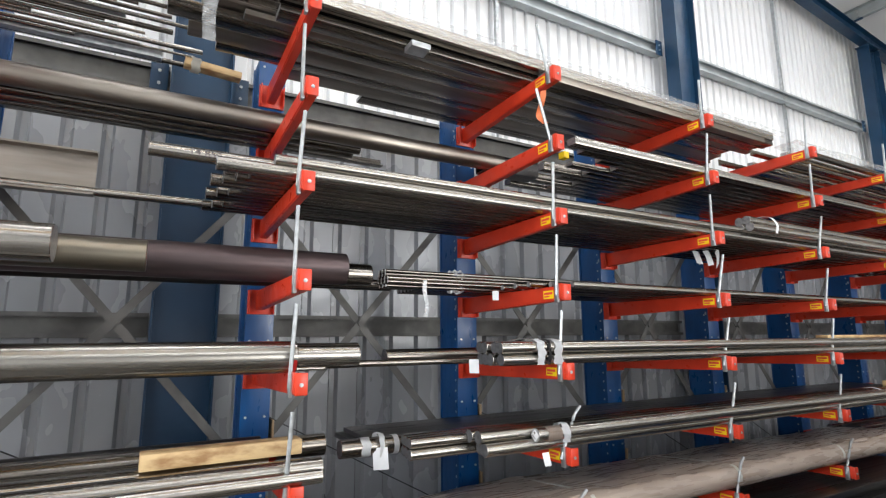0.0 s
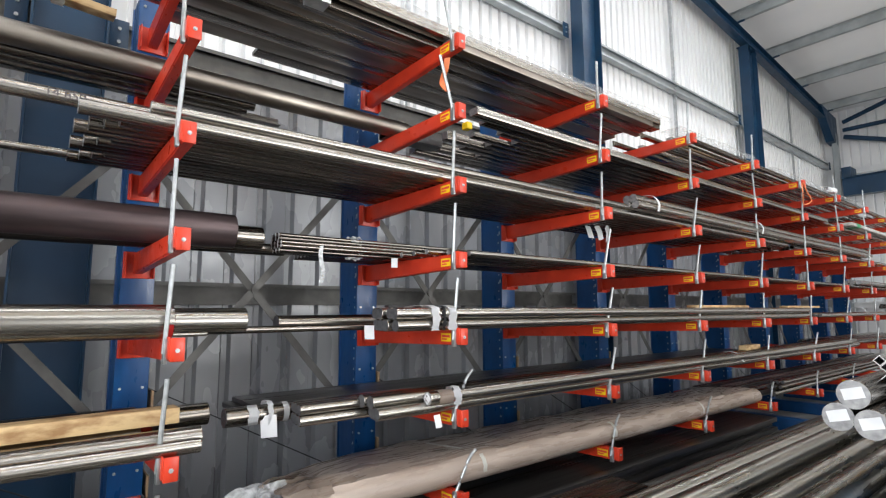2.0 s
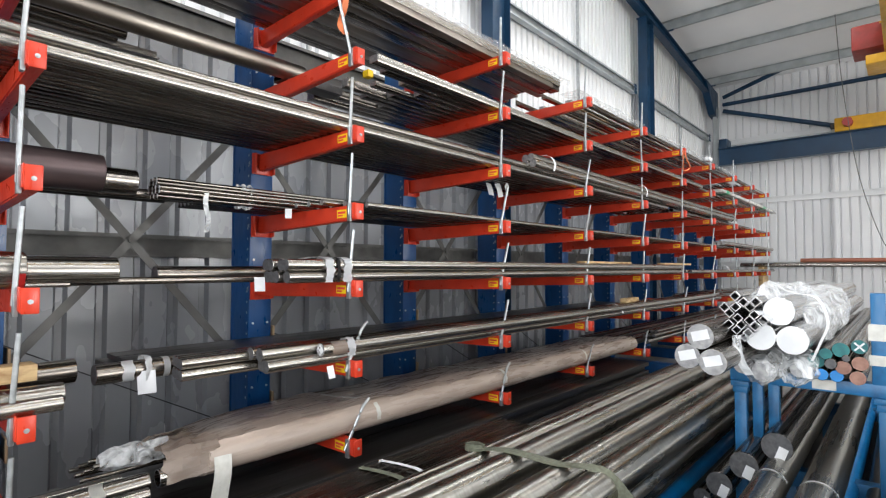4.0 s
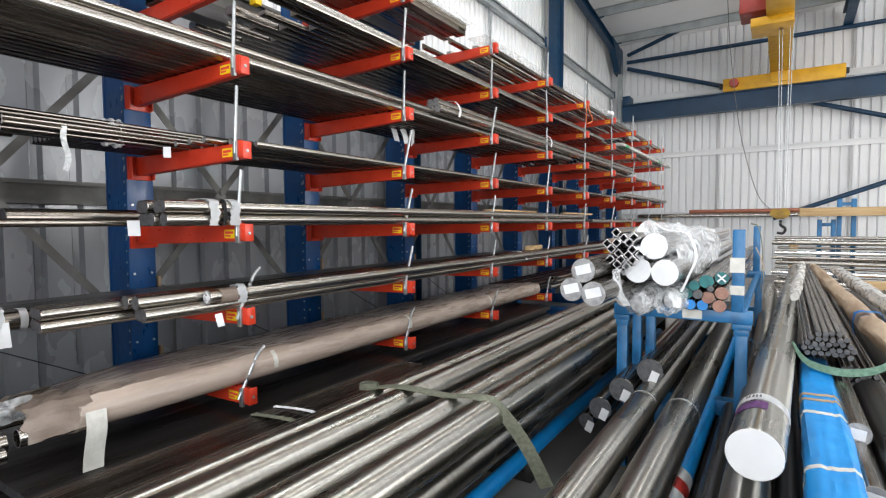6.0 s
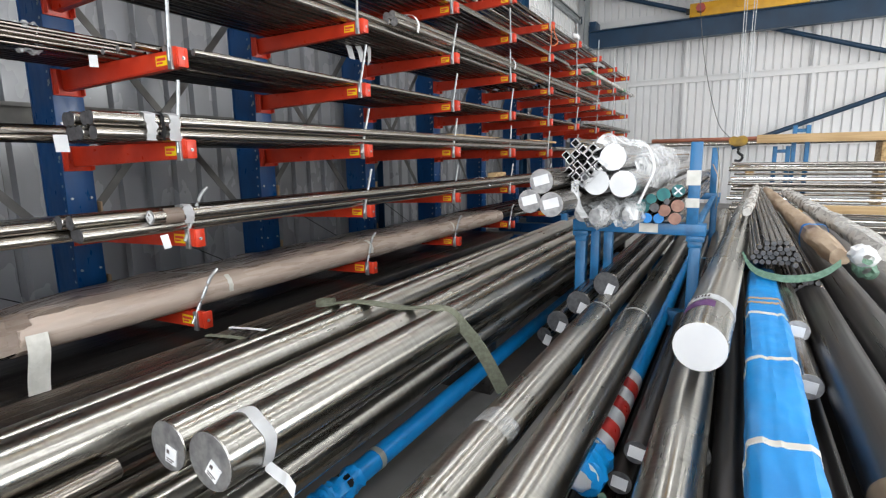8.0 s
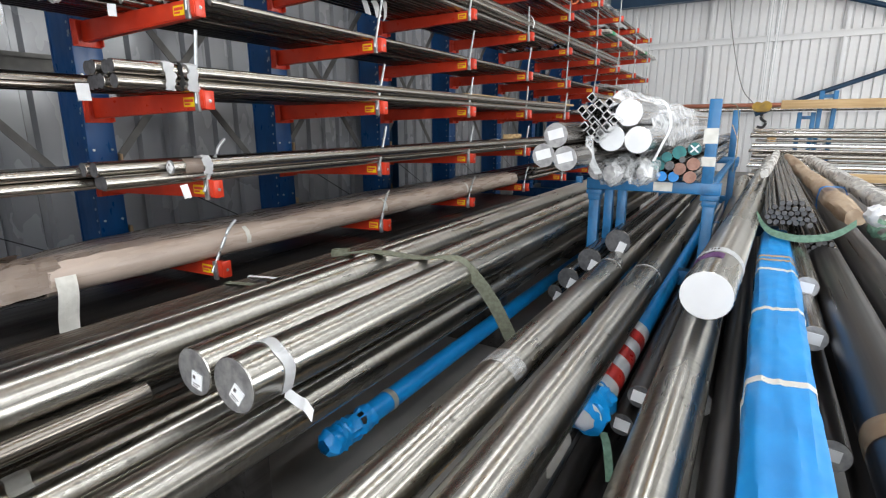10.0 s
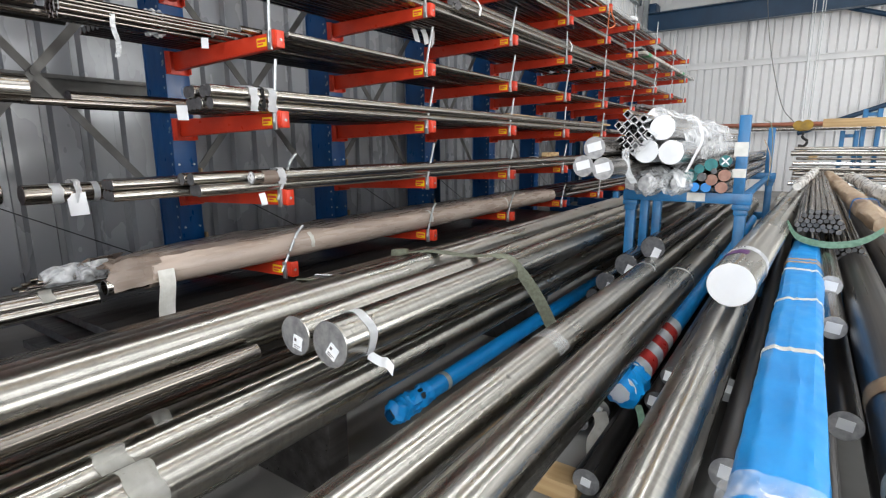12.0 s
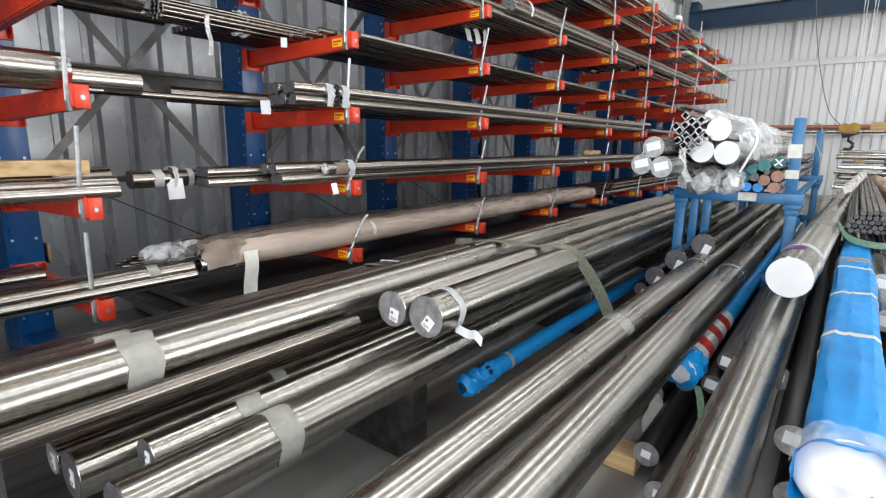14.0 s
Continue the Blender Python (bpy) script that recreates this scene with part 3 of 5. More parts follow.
add_box(bm, 0.1, 0.2, -0.1, 0.1, 5.2, 5.6, 0.01)
part("trolley_frame", bm, YELLOW, hoist)
for dx, dy in ((0.12, -0.05), (0.17, 0.05), (0.3, -0.05), (0.35, 0.05)):
    part("rope", tube_along([(dx, dy, 5.3), (dx * 0.6 + 0.09, dy, 1.75)], 0.007, 6), GALV, hoist)
bm = bmesh.new()
add_round(bm, (0.13, -0.05, 1.63), (0.13, 0.05, 1.63), 0.09, 24)
add_round(bm, (0.27, -0.09, 1.63), (0.27, 0.03, 1.63), 0.1, 24)
add_box(bm, 0.12, 0.28, -0.04, 0.02, 1.52, 1.7, 0.02)
part("hook_block", bm, OCHRE, hoist, "yellow two-sheave hook block")
part("hook", tube_along(spline([(0.22, 0, 1.5), (0.22, 0, 1.4), (0.3, 0, 1.33), (0.26, 0, 1.24), (0.16, 0, 1.25)], 6), 0.025), BLACK, hoist)
cable = part("pendant_cable", tube_along(spline([(1.55, 10.4, 6.4), (1.62, 10.4, 5.2), (1.72, 10.4, 4.2), (1.84, 10.4, 3.3), (2.02, 10.4, 2.5), (2.2, 10.4, 1.95), (2.4, 10.4, 1.7)], 8), 0.008, 6), GIRT)
tagged(cable, "dark control cable hanging from the crane", "cable")

# ---- cantilever rack ----
COLS = [-4.5, -3.0, -1.5, 0.0, 1.5, 2.96, 4.46, 5.96, 7.46, 8.96, 10.46, 11.96]
LEV = [3.22, 2.775, 2.316, 1.867, 1.422, 0.965, 0.52]      # height of the arms' labels
TOP = [z + 0.045 for z in LEV]                              # upper face of the arms
XB, XT = -0.98, 0.13                                        # arm from column to tip


def arm_mesh():
    bm = bmesh.new()
    # tapering box section with a thin lip along the top
    prof = [(XB, -0.075), (XT, -0.038), (XT, 0.045), (XB, 0.045)]
    for y0, y1 in ((0.0, 0.052),):
        a = [bm.verts.new((x, y0, z)) for x, z in prof]
        b = [bm.verts.new((x, y1, z)) for x, z in prof]
        for i in range(4):
            j = (i + 1) % 4
            bm.faces.new((a[i], a[j], b[j], b[i]))
        bm.faces.new(a[::-1])
        bm.faces.new(b)
    bmesh.ops.recalc_face_normals(bm, faces=bm.faces)
    bmesh.ops.bevel(bm, geom=bm.edges[:], offset=0.006, segments=2, affect="EDGES")
    return to_mesh(bm, "arm", RED)


def foot_mesh():
    bm = bmesh.new()
    add_box(bm, XB - 0.005, XB + 0.012, -0.05, 0.11, -0.1, 0.05, 0.003)
    add_box(bm, XB - 0.1, XB + 0.05, -0.045, -0.037, -0.095, 0.045, 0.002)
    add_box(bm, XB - 0.1, XB + 0.05, 0.097, 0.105, -0.095, 0.045, 0.002)
    return to_mesh(bm, "arm_plate", RED)


def cap_mesh():
    bm = bmesh.new()
    add_box(bm, XT - 0.005, XT + 0.006, -0.002, 0.054, -0.04, 0.055, 0.005)
    add_box(bm, XT - 0.05, XT, -0.006, -0.001, -0.03, 0.058, 0.002)
    return to_mesh(bm, "end_cap", RED)


def bolt_mesh(r=0.011, h=0.012):
    bm = bmesh.new()
    add_round(bm, (0, 0, 0), (0, -h, 0), r, 6)
    add_round(bm, (0, 0, 0), (0, -0.003, 0), r * 1.5, 12)
    return to_mesh(bm, "bolt", GALV)


def clip_mesh():
    bm = bmesh.new()
    add_box(bm, XT - 0.062, XT - 0.03, -0.018, -0.002, -0.05, 0.055, 0.003)
    return to_mesh(bm, "pin_clip", GALV)


def sticker_mesh():
    bm = bmesh.new()
    add_box(bm, -0.045, 0.045, -0.0025, -0.0008, -0.024, 0.024)
    return to_mesh(bm, "sticker", STICK)


def print_mesh():
    bm = bmesh.new()
    add_box(bm, -0.038, 0.036, -0.0034, -0.002, 0.0, 0.014)
    add_box(bm, -0.038, 0.01, -0.0034, -0.002, -0.015, -0.006)
    return to_mesh(bm, "sticker_print", REDT)


ARM, FOOT, CAP, BOLT, CLIP, STK, PRN = arm_mesh(), foot_mesh(), cap_mesh(), bolt_mesh(), clip_mesh(), sticker_mesh(), print_mesh()


def column_mesh():
    bm = bmesh.new()
    d, w = 0.27, 0.17
    x0, x1, y0, y1 = XB - 0.005 - d, XB - 0.005, -0.055, -0.055 + w
    t = 0.012
    # front and back flange and two webs
    add_box(bm, x1 - t, x1, y0, y1, 0, 3.5, 0.002)
    add_box(bm, x0, x0 + t, y0, y1, 0, 3.5, 0.002)
    add_box(bm, x0 + t, x1 - t, y0 + 0.008, y0 + 0.018, 0, 3.5)
    add_box(bm, x0 + t, x1 - t, y1 - 0.018, y1 - 0.008, 0, 3.5)
    return to_mesh(bm, "column_post", BLUE)


def holes_mesh():
    bm = bmesh.new()
    for k in range(44):
        z = 0.18 + k * 0.075
        for x in (XB - 0.05,):
            add_round(bm, (x, -0.0472, z), (x, -0.044, z), 0.009, 10)
        if k % 3 == 1:
            for y in (-0.025, 0.085):
                add_round(bm, (XB - 0.0052, y, z), (XB + 0.004, y, z), 0.008, 6)
    return to_mesh(bm, "bolt_holes", GALV)


COL, HOLES = column_mesh(), holes_mesh()
bm = bmesh.new()
add_box(bm, XB - 0.35, 0.0, -0.05, 0.11, 0.0, 0.16, 0.006)
BASE = to_mesh(bm, "base_beam", BLUE)
bm = bmesh.new()
add_box(bm, -0.09, 0.09, -0.006, 0.006, -0.06, 0.06, 0.003)
CARD_PAD = to_mesh(bm, "packing_pad", CARD)


def pin_mesh(kind):
    """The loose stop pin at an arm's tip: straight, or bent over at its head."""
    if kind == 0:
        pts = [(0, 0, -0.04), (0, 0, 0.32)]
    else:
        pts = spline([(0, 0, -0.04), (0, 0, 0.1), (0, 0, 0.2), (0, 0.006, 0.235), (0, 0.022, 0.275)], 5)
    return to_mesh(tube_along(pts, 0.0095, 10), "stop_pin", GALV)


PIN = [pin_mesh(0), pin_mesh(1)]
LEAN = [-10, -18, 4, 3, 6, 27, 27]
LEAN_FAR = [0, 2, 12, 18, 20, 24, 26]
rng = random.Random(4)
for ci, y in enumerate(COLS):
    rack = empty("cantilever_rack_column", pose(0, y, 0))
    tagged(rack, "blue rack column with seven red cantilever arms", "rack", "rack columns")
    part("column_post", COL, None, rack)
    part("bolt_holes", HOLES, None, rack, "rows of bolt holes and studs")
    part("base_beam", BASE, None, rack)
    for li, z in enumerate(LEV):
        arm = part("arm", ARM, None, rack, "red painted arm", pose(0, 0, z))
        part("arm_plate", FOOT, None, arm)
        part("end_cap", CAP, None, arm)
        part("bolt", BOLT, None, arm, "", pose(XB - 0.025, -0.045, -0.02))
        part("bolt", BOLT, None, arm, "", Matrix.Translation((XT + 0.006, 0.026, 0.004)) @ Matrix.Rotation(radians(90), 4, "Z") @ Matrix.Scale(0.55, 4))
        part("pin_clip", CLIP, None, arm)
        if y > -1:
            part("sticker", STK, None, arm, "yellow load label", pose(0.0, 0, 0))
            part("sticker_print", PRN, None, arm, "red print on the label")
        bent = 1 if (li == 6 and ci > 2) or (li == 5 and ci == 3) else 0
        lean = LEAN[li] if ci == 3 else (rng.uniform(-1, 3) if ci < 3 else LEAN_FAR[li] + rng.uniform(-6, 6))
        part("stop_pin", PIN[bent], None, arm, "loose steel stop pin", pose(XT - 0.046, -0.012, 0.03, -lean, rng.uniform(-4, 4), 0))
    if -2 < y < 4:
        for z in (0.6, 1.08, 2.6):
            pad = part("packing_pad", CARD_PAD, None, None, "", pose(XB - 0.09, y + 0.14, z + rng.uniform(-0.02, 0.02), 0, rng.uniform(-6, 6), 0))
            tagged(pad, "brown card packing wedged beside the column", "packing", "packing pads")

# crossed flats between the columns
bm_x = bmesh.new()
for s in (1, -1):
    m = Matrix.Translation((0, 0.69, 1.72)) @ Matrix.Rotation(s * math.atan2(1.55, 1.3), 4, "X")
    r = bmesh.ops.create_cube(bm_x, size=1, matrix=Matrix.Translation((s * 0.006, 0, 0)) @ m @ Matrix.Diagonal((0.006, 2.02, 0.05, 1)))
add_round(bm_x, (0.0, 0.69, 1.72), (0.02, 0.69, 1.72), 0.02, 6)
XBR = to_mesh(bm_x, "cross_brace", GIRT)
bm_t = tube_along([(0, 0.03, 1.1), (0, 1.4, 0.35)], 0.004, 6)
TIE = to_mesh(bm_t, "tie_wire", BLACK)
for y in COLS[:-1]:
    ob = part("cross_brace", XBR, None, None, "", pose(-1.18, y + 0.06, 0))
    tagged(ob, "grey crossed flat bracing between rack columns", "brace", "rack braces")
    ob = part("tie_wire", TIE, None, None, "", pose(-1.262, y + 0.06, 0.05))
    tagged(ob, "thin dark tie wire behind the rack", "wire", "rack ties")

# ---- goods on the rack, level by level from the top ----
rng = random.Random(11)


def flat(x0, x1, z0, z1, y0, y1, mat=STEEL_D, label="dull flat steel bar on the rack arms", name="flat_bar", category="flat bar", wall=0.0):
    bm = bmesh.new()
    if wall:
        w, h, ln = x1 - x0, z1 - z0, y1 - y0
        ring = [[bm.verts.new((px, yy, pz)) for px, pz in pts] for pts in ([(0, 0), (w, 0), (w, h), (0, h)], [(wall, wall), (w - wall, wall), (w - wall, h - wall), (wall, h - wall)]) for yy in (0, ln)]
        for q, e in ((ring[0], ring[1]), (ring[2], ring[3]), (ring[0], ring[2]), (ring[1], ring[3])):
            for k in range(4):
                bm.faces.new((q[k], q[(k + 1) % 4], e[(k + 1) % 4], e[k]))
        bmesh.ops.recalc_face_normals(bm, faces=bm.faces)
    else:
        add_box(bm, 0, x1 - x0, 0, y1 - y0, 0, z1 - z0, min(0.003, (z1 - z0) * 0.2))
    ob = part(name, bm, mat)
    ob.matrix_basis = pose(x0, y0, z0)
    if not wall and z1 - z0 > 0.02 and y1 - y0 > 0.5:
        part("sawn_face", box(0.003, x1 - x0 - 0.003, -0.0015, 0.001, 0.003, z1 - z0 - 0.003, 0), CUT_D if mat is STEEL_B else CUT, ob)
    return tagged(ob, label, category, "goods on the rack")


def angle(x0, z0, leg, y0, y1, mat=STEEL_D, flip=1, label="dull steel angle section on the rack arms"):
    t = 0.006
    pts = [(0, 0), (leg, 0), (leg, t), (t, t), (t, leg), (0, leg)]
    bm = prism([(p[0] * flip, p[1]) for p in pts], 0, y1 - y0)
    ob = part("angle_bar", bm, mat)
    ob.matrix_basis = pose(x0, y0, z0)
    return tagged(ob, label, "angle bar", "goods on the rack")


# level 1: wide flats and box sections, edge covered in film
z = TOP[0]
xs = -0.93
for k, (w, h, e) in enumerate(((0.12, 0.03, -0.75), (0.15, 0.02, -1.3), (0.1, 0.045, -1.7), (0.16, 0.025, -1.85), (0.13, 0.04, -1.95), (0.07, 0.03, -1.6), (0.12, 0.035, -1.45), (0.08, 0.05, 0.2))):
    flat(xs, xs + w - 0.005, z, z + h, e - 0.15, 2.4 + 0.22 * ((k * 3) % 4) / 3, (STEEL_D, STEEL_M)[k % 2], "dull rolled flat steel bar on the top rack arms")
    xs += w
flat(-0.55, -0.22, z + 0.052, z + 0.085, -1.95, 2.0, STEEL_M, "wide dull steel flat on the top rack arms")
ob = part("section_end", box(-0.05, 0.05, 0, 0.12, 0, 0.035, 0.003), GALV, None, "", pose(-0.06, -0.9, z - 0.036))
tagged(ob, "pale offcut with a sticker under the top flats", "offcut")
flat(-0.18, 0.0, z + 0.045, z + 0.11, -2.4, 2.6, STEEL, "pale steel box section on the top rack arms", "box_section", "box section", 0.004)
flat(-0.12, -0.02, z + 0.005, z + 0.065, 1.9, 2.62, STEEL_D, "square sawn steel block end on the top arms", "square_bar", "square bar")
for k in range(9):
    x = -0.9 + k * 0.105
    y0 = 2.7 + 0.3 * (k % 3)
    if k % 3 == 0:
        angle(x, z + 0.004, 0.06, y0, 8.9 + 0.2 * k, STEEL_D)
    elif k % 3 == 1:
        flat(x, x + 0.06, z, z + 0.04, y0, 9.3, STEEL, "bright square steel section on the top arms", "square_bar", "square bar")
    else:
        bar(x + 0.03, z + 0.032, 0.032, y0, 12.6, STEEL_D, CUT, "dull steel tube on the top rack arms", "steel_tube", "steel tube", wall=0.004)
for k in range(6):
    flat(-0.85 + k * 0.15, -0.75 + k * 0.15, z, z + 0.03 + 0.02 * (k % 2), 9.6 + 0.15 * k, 12.55 + 0.1 * (k % 3), STEEL, "bright flat bar at the rack's far end")


def film_sheet(name, y0, y1, x, z, w, drop, label, seed):
    """Crumpled clear film laid over an edge."""
    r = random.Random(seed)
    bm = bmesh.new()
    ny, nx = int((y1 - y0) / 0.05), 9
    grid = []
    for i in range(ny + 1):
        y = y0 + (y1 - y0) * i / ny
        row = []
        for j in range(nx):
            s = j / (nx - 1)
            px = x - w + w * min(1, s * 1.4)
            pz = z - drop * max(0, s - 0.7) / 0.3
            nv = noise.noise_vector(Vector((y * 5.0, s * 4.0, seed)))
            row.append(bm.verts.new((px + 0.018 * nv.x, y, pz + 0.016 * nv.z + 0.012)))
        grid.append(row)
    for a, b in zip(grid, grid[1:]):
        for j in range(nx - 1):
            bm.faces.new((a[j], a[j + 1], b[j + 1], b[j]))
    ob = part(name, bm, FILM)
    ob.visible_shadow = False
    return tagged(ob, label, "film", "wrapping film")


film_sheet("plastic_film", -1.3, 2.7, 0.05, z + 0.118, 0.2, 0.08, "crumpled clear plastic film over the top layer's edge", 1)
film_sheet("plastic_film", 2.9, 4.6, 0.07, z + 0.075, 0.25, 0.06, "crumpled clear plastic film over wrapped tubes", 2)
film_sheet("plastic_film", 5.2, 9.0, 0.07, z + 0.065, 0.2, 0.05, "clear plastic film over thin sections", 3)

# thin rods and card at the near end of the top level
for k in range(16):
    bar(-0.95 + 0.06 * k + rng.uniform(-0.01, 0.01), z + 0.014 + 0.012 * (k % 2), 0.011 + 0.004 * (k % 3 == 0), -6.2, -1.75 - 0.16 * ((k * 5) % 7), (STEEL_D, STEEL)[k % 2], CUT, "thin dull steel rod on the top arms", "steel_rod", "steel rod")
for k in range(18):
    bar(-0.9 + 0.055 * k + rng.uniform(-0.012, 0.012), z + 0.045 + 0.014 * (k % 3), 0.008 + 0.003 * (k % 2), -6.3, -1.95 - 0.13 * ((k * 7) % 6), (STEEL, STEEL_D, STEEL_M)[k % 3], CUT, "thin dull steel rod on the top arms", "steel_rod", "steel rod")
flat(-0.97, -0.9, z, z + 0.055, -6.2, -2.12, GALV, "pale flat strip beside thin rods on the top arms")
flat(-0.72, -0.64, z + 0.075, z + 0.085, -6.2, -2.3, GALV, "pale flat strip lying over thin rods")
ob = part("paper_label", ribbon(spline([(0, 0, 0.03), (0.03, 0.02, 0.0), (0.05, 0.02, -0.05)], 4), (0, 1, 0.1), 0.13, 0.001), WHITE, None, "", pose(-0.42, -2.62, z + 0.06))
tagged(ob, "white paper label hanging over thin rods", "label")
for x, y in ((-0.33, -2.35), (-0.16, -2.26)):
    ob = part("card_sleeve", box(-0.05, 0.05, -0.03, 0.03, -0.05, 0.05, 0.004), CARD, None, "", pose(x, y, z + 0.03, 0, 8, 0))
    tagged(ob, "brown card sleeve round thin rods", "card sleeve", "card sleeves")
ob = part("timber_spacer", box(-0.04, 0.04, 0, 0.32, -0.022, 0.022, 0.004), TIMBER, None, "", pose(-0.85, -2.0, z - 0.019, -2, 0, 4))
tagged(ob, "taped pale timber spacer under thin rods", "timber")
band(ob, 0.06, 0.045, 0.05, TAPE, "yellowed packing tape", "tape_band")
ob = part("film_tail", ribbon(spline([(0, 0, 0.08), (0.03, 0.02, 0.03), (0.02, 0, -0.1), (-0.01, 0.01, -0.24)], 5), (0, 1, 0), 0.06), FILM, None, "", pose(-0.15, -1.92, z + 0.02))
tagged(ob, "hanging tail of clear plastic film", "film", "wrapping film")

# level 2
z = TOP[1]
bar(-0.62, z + 0.06, 0.06, -6.4, 0.12, STEEL_M, CUT, "long dull brown steel tube on the rack arms", "steel_tube", "steel tube", wall=0.008)
for k, (x, e) in enumerate(((-0.76, -0.93), (-0.85, -0.95))):
    bar(x, z + 0.038, 0.036, -6.3, e, STEEL_D, CUT, "dark round steel bar under the long tube")
angle(-0.96, z + 0.005, 0.055, -6.0, -0.7, STEEL_D)
xs = -0.9
for k in range(11):
    w = 0.075 if k % 2 else 0.09
    flat(xs, xs + w - 0.005, z, z + (0.045, 0.03, 0.06)[k % 3], 0.35 + 0.12 * ((k * 3) % 5), 7.4 + 0.3 * (k % 4), STEEL_D, "dull flat steel bar on the second arms")
    xs += w
flat(-0.75, -0.6, z - 0.0, z + 0.1, -0.02, 0.45, STEEL_B, "dark rectangular tube end behind the flats", "box_section", "box section", 0.006)
flat(0.0, 0.08, z, z + 0.05, 0.2, 7.0, STEEL, "bright steel flat at the arm tips")
ob = tagged(part("end_cover", box(-0.03, 0.03, 0, 0.05, -0.025, 0.025, 0.006), STICK, None, "", pose(-0.28, 0.4, z + 0.07)), "yellow plastic cover on a section's end", "end cap")
for k in range(4):
    flat(-0.16 + 0.045 * k, -0.13 + 0.045 * k, z + 0.062, z + 0.085, 1.05 + 0.03 * k, 1.2, WHITE, "small white paper label stuck on flats", "paper_label", "label")
for x, zz in ((-0.35, 0.05), (-0.25, 0.05), (-0.3, 0.135)):
    bar(x, z + zz + 0.06, 0.048, 3.05 + rng.uniform(0, 0.1), 4.3, BRASS, BRASS, "brown cardboard tube on the second arms", "cardboard_tube", "cardboard tube", wall=0.008)
for k in range(8):
    bar(-0.8 + 0.11 * k, z + 0.03, 0.028, 7.9 + 0.2 * (k % 3), 12.7, (STEEL, STEEL_D)[k % 2], CUT, "steel bar at the rack's far end")

pk = part("wrapped_flats", box(-0.09, 0.09, 0, 4.9, 0, 0.055, 0.012), FILMW, None, "", pose(0.02, 8.1, z + 0.06))
tagged(pk, "flat bars wrapped in cloudy film with green tape", "wrapped pack")
for yy in (0.25, 3.4):
    part("tape_band", box(-0.094, 0.094, yy, yy + 0.22, -0.004, 0.059, 0.012), GREENT, pk, "green tape")
ob = part("white_wrap", box(-0.05, 0.05, 0, 0.16, 0, 0.07, 0.02), WHITE, None, "", pose(0.06, 7.35, TOP[0] + 0.05, 0, 10, 5))
tagged(ob, "crumpled white wrapping on the top arms", "wrapping")

# level 3: a full layer of tubes
z = TOP[2]
for k in range(13):
    bar(-0.02 - 0.07 * k, z + 0.033, 0.0325, -1.85 + 0.05 * ((k * 3) % 4), 5.6 + 0.1 * (k % 3), STEEL_D if k else STEEL, CUT, "dull steel tube in a full layer on the rack arms", "steel_tube", "steel tube", wall=0.004)
t = bar(-0.14, z + 0.095, 0.033, -2.12, 3.9, STEEL, CUT, "long bright tube with pen marks on its end", "steel_tube", "steel tube", wall=0.004)
tx = bpy.data.curves.new("pen_text", "FONT")
tx.body, tx.size, tx.extrude = "14 850", 0.05, 0.0005
pen = new("pen_writing", tx)
tx.materials.append(INK)
pen.parent = t
pen.matrix_basis = Matrix.Translation((0.0338, 0.16, -0.014)) @ Matrix.Rotation(radians(90), 4, "Z") @ Matrix.Rotation(radians(90), 4, "X")
bar(-0.02, z + 0.09, 0.027, -1.6, 5.2, STEEL, CUT, "bright slim bar lying on the tube layer")
ch = part("channel", prism([(0, 0), (0.07, 0), (0.07, 0.01), (0.01, 0.01), (0.01, 0.225), (0.07, 0.225), (0.07, 0.235), (0, 0.235)], 0, 3.2), STEEL_M)
ch.matrix_basis = pose(-0.82, -5.57, z)
tagged(ch, "pale steel channel standing on the rack arms", "channel")
bar(-0.8, z + 0.026, 0.024, -4.6, -1.85, STEEL, CUT, "slim steel rod reaching past the layer")
bar(-0.2, z + 0.06, 0.06, -5, -2.95, STEEL_D, CUT, "grey round steel bar end")
for k, (dx, dz) in enumerate(((0, 0), (0.072, 0), (0.036, 0.063), (-0.036, 0.063), (-0.072, 0), (0.0, 0.126))):
    if k < 5:
        b = bar(-0.02 + dx, z + 0.066 + 0.04 + dz, 0.035, 2.0 + 0.02 * k, 9.2, STEEL, CUT, "bright steel bar of a white-tied bundle", group="tied bundle")
for yy in (2.3, 4.55):
    ob = part("tie_band", ribbon(spline([(-0.13, yy, z + 0.09), (-0.08, yy, z + 0.215), (0.05, yy, z + 0.215), (0.11, yy, z + 0.14), (0.1, yy, z + 0.07)], 5), (0, 1, 0), 0.03), WHITE)
    tagged(ob, "white plastic tie round a bundle of bars", "tie", "ties")
for k in range(10):
    bar(-0.05 - 0.09 * k, z + 0.03, 0.03, 5.9 + 0.1 * (k % 3), 12.6 + 0.15 * (k % 3), (STEEL_D, STEEL)[k % 2], CUT, "steel tube at the rack's far half", "steel_tube", "steel tube", wall=0.004)
for k in range(3):
    ob = part("paper_tag", ribbon(spline([(0, 0, 0.02), (0.02, 0.01, -0.03), (0.03, 0.04, -0.09 - 0.02 * k)], 4), (0.6, 1, 0.2 * k), 0.055 + 0.015 * k), WHITE, None, "", pose(-0.5 + 0.05 * k, 2.1 + 0.075 * k, z - 0.02, 18 * k - 14, 0, 25 * k))
    tagged(ob, "loose white paper hanging under the tubes", "paper", "loose papers")

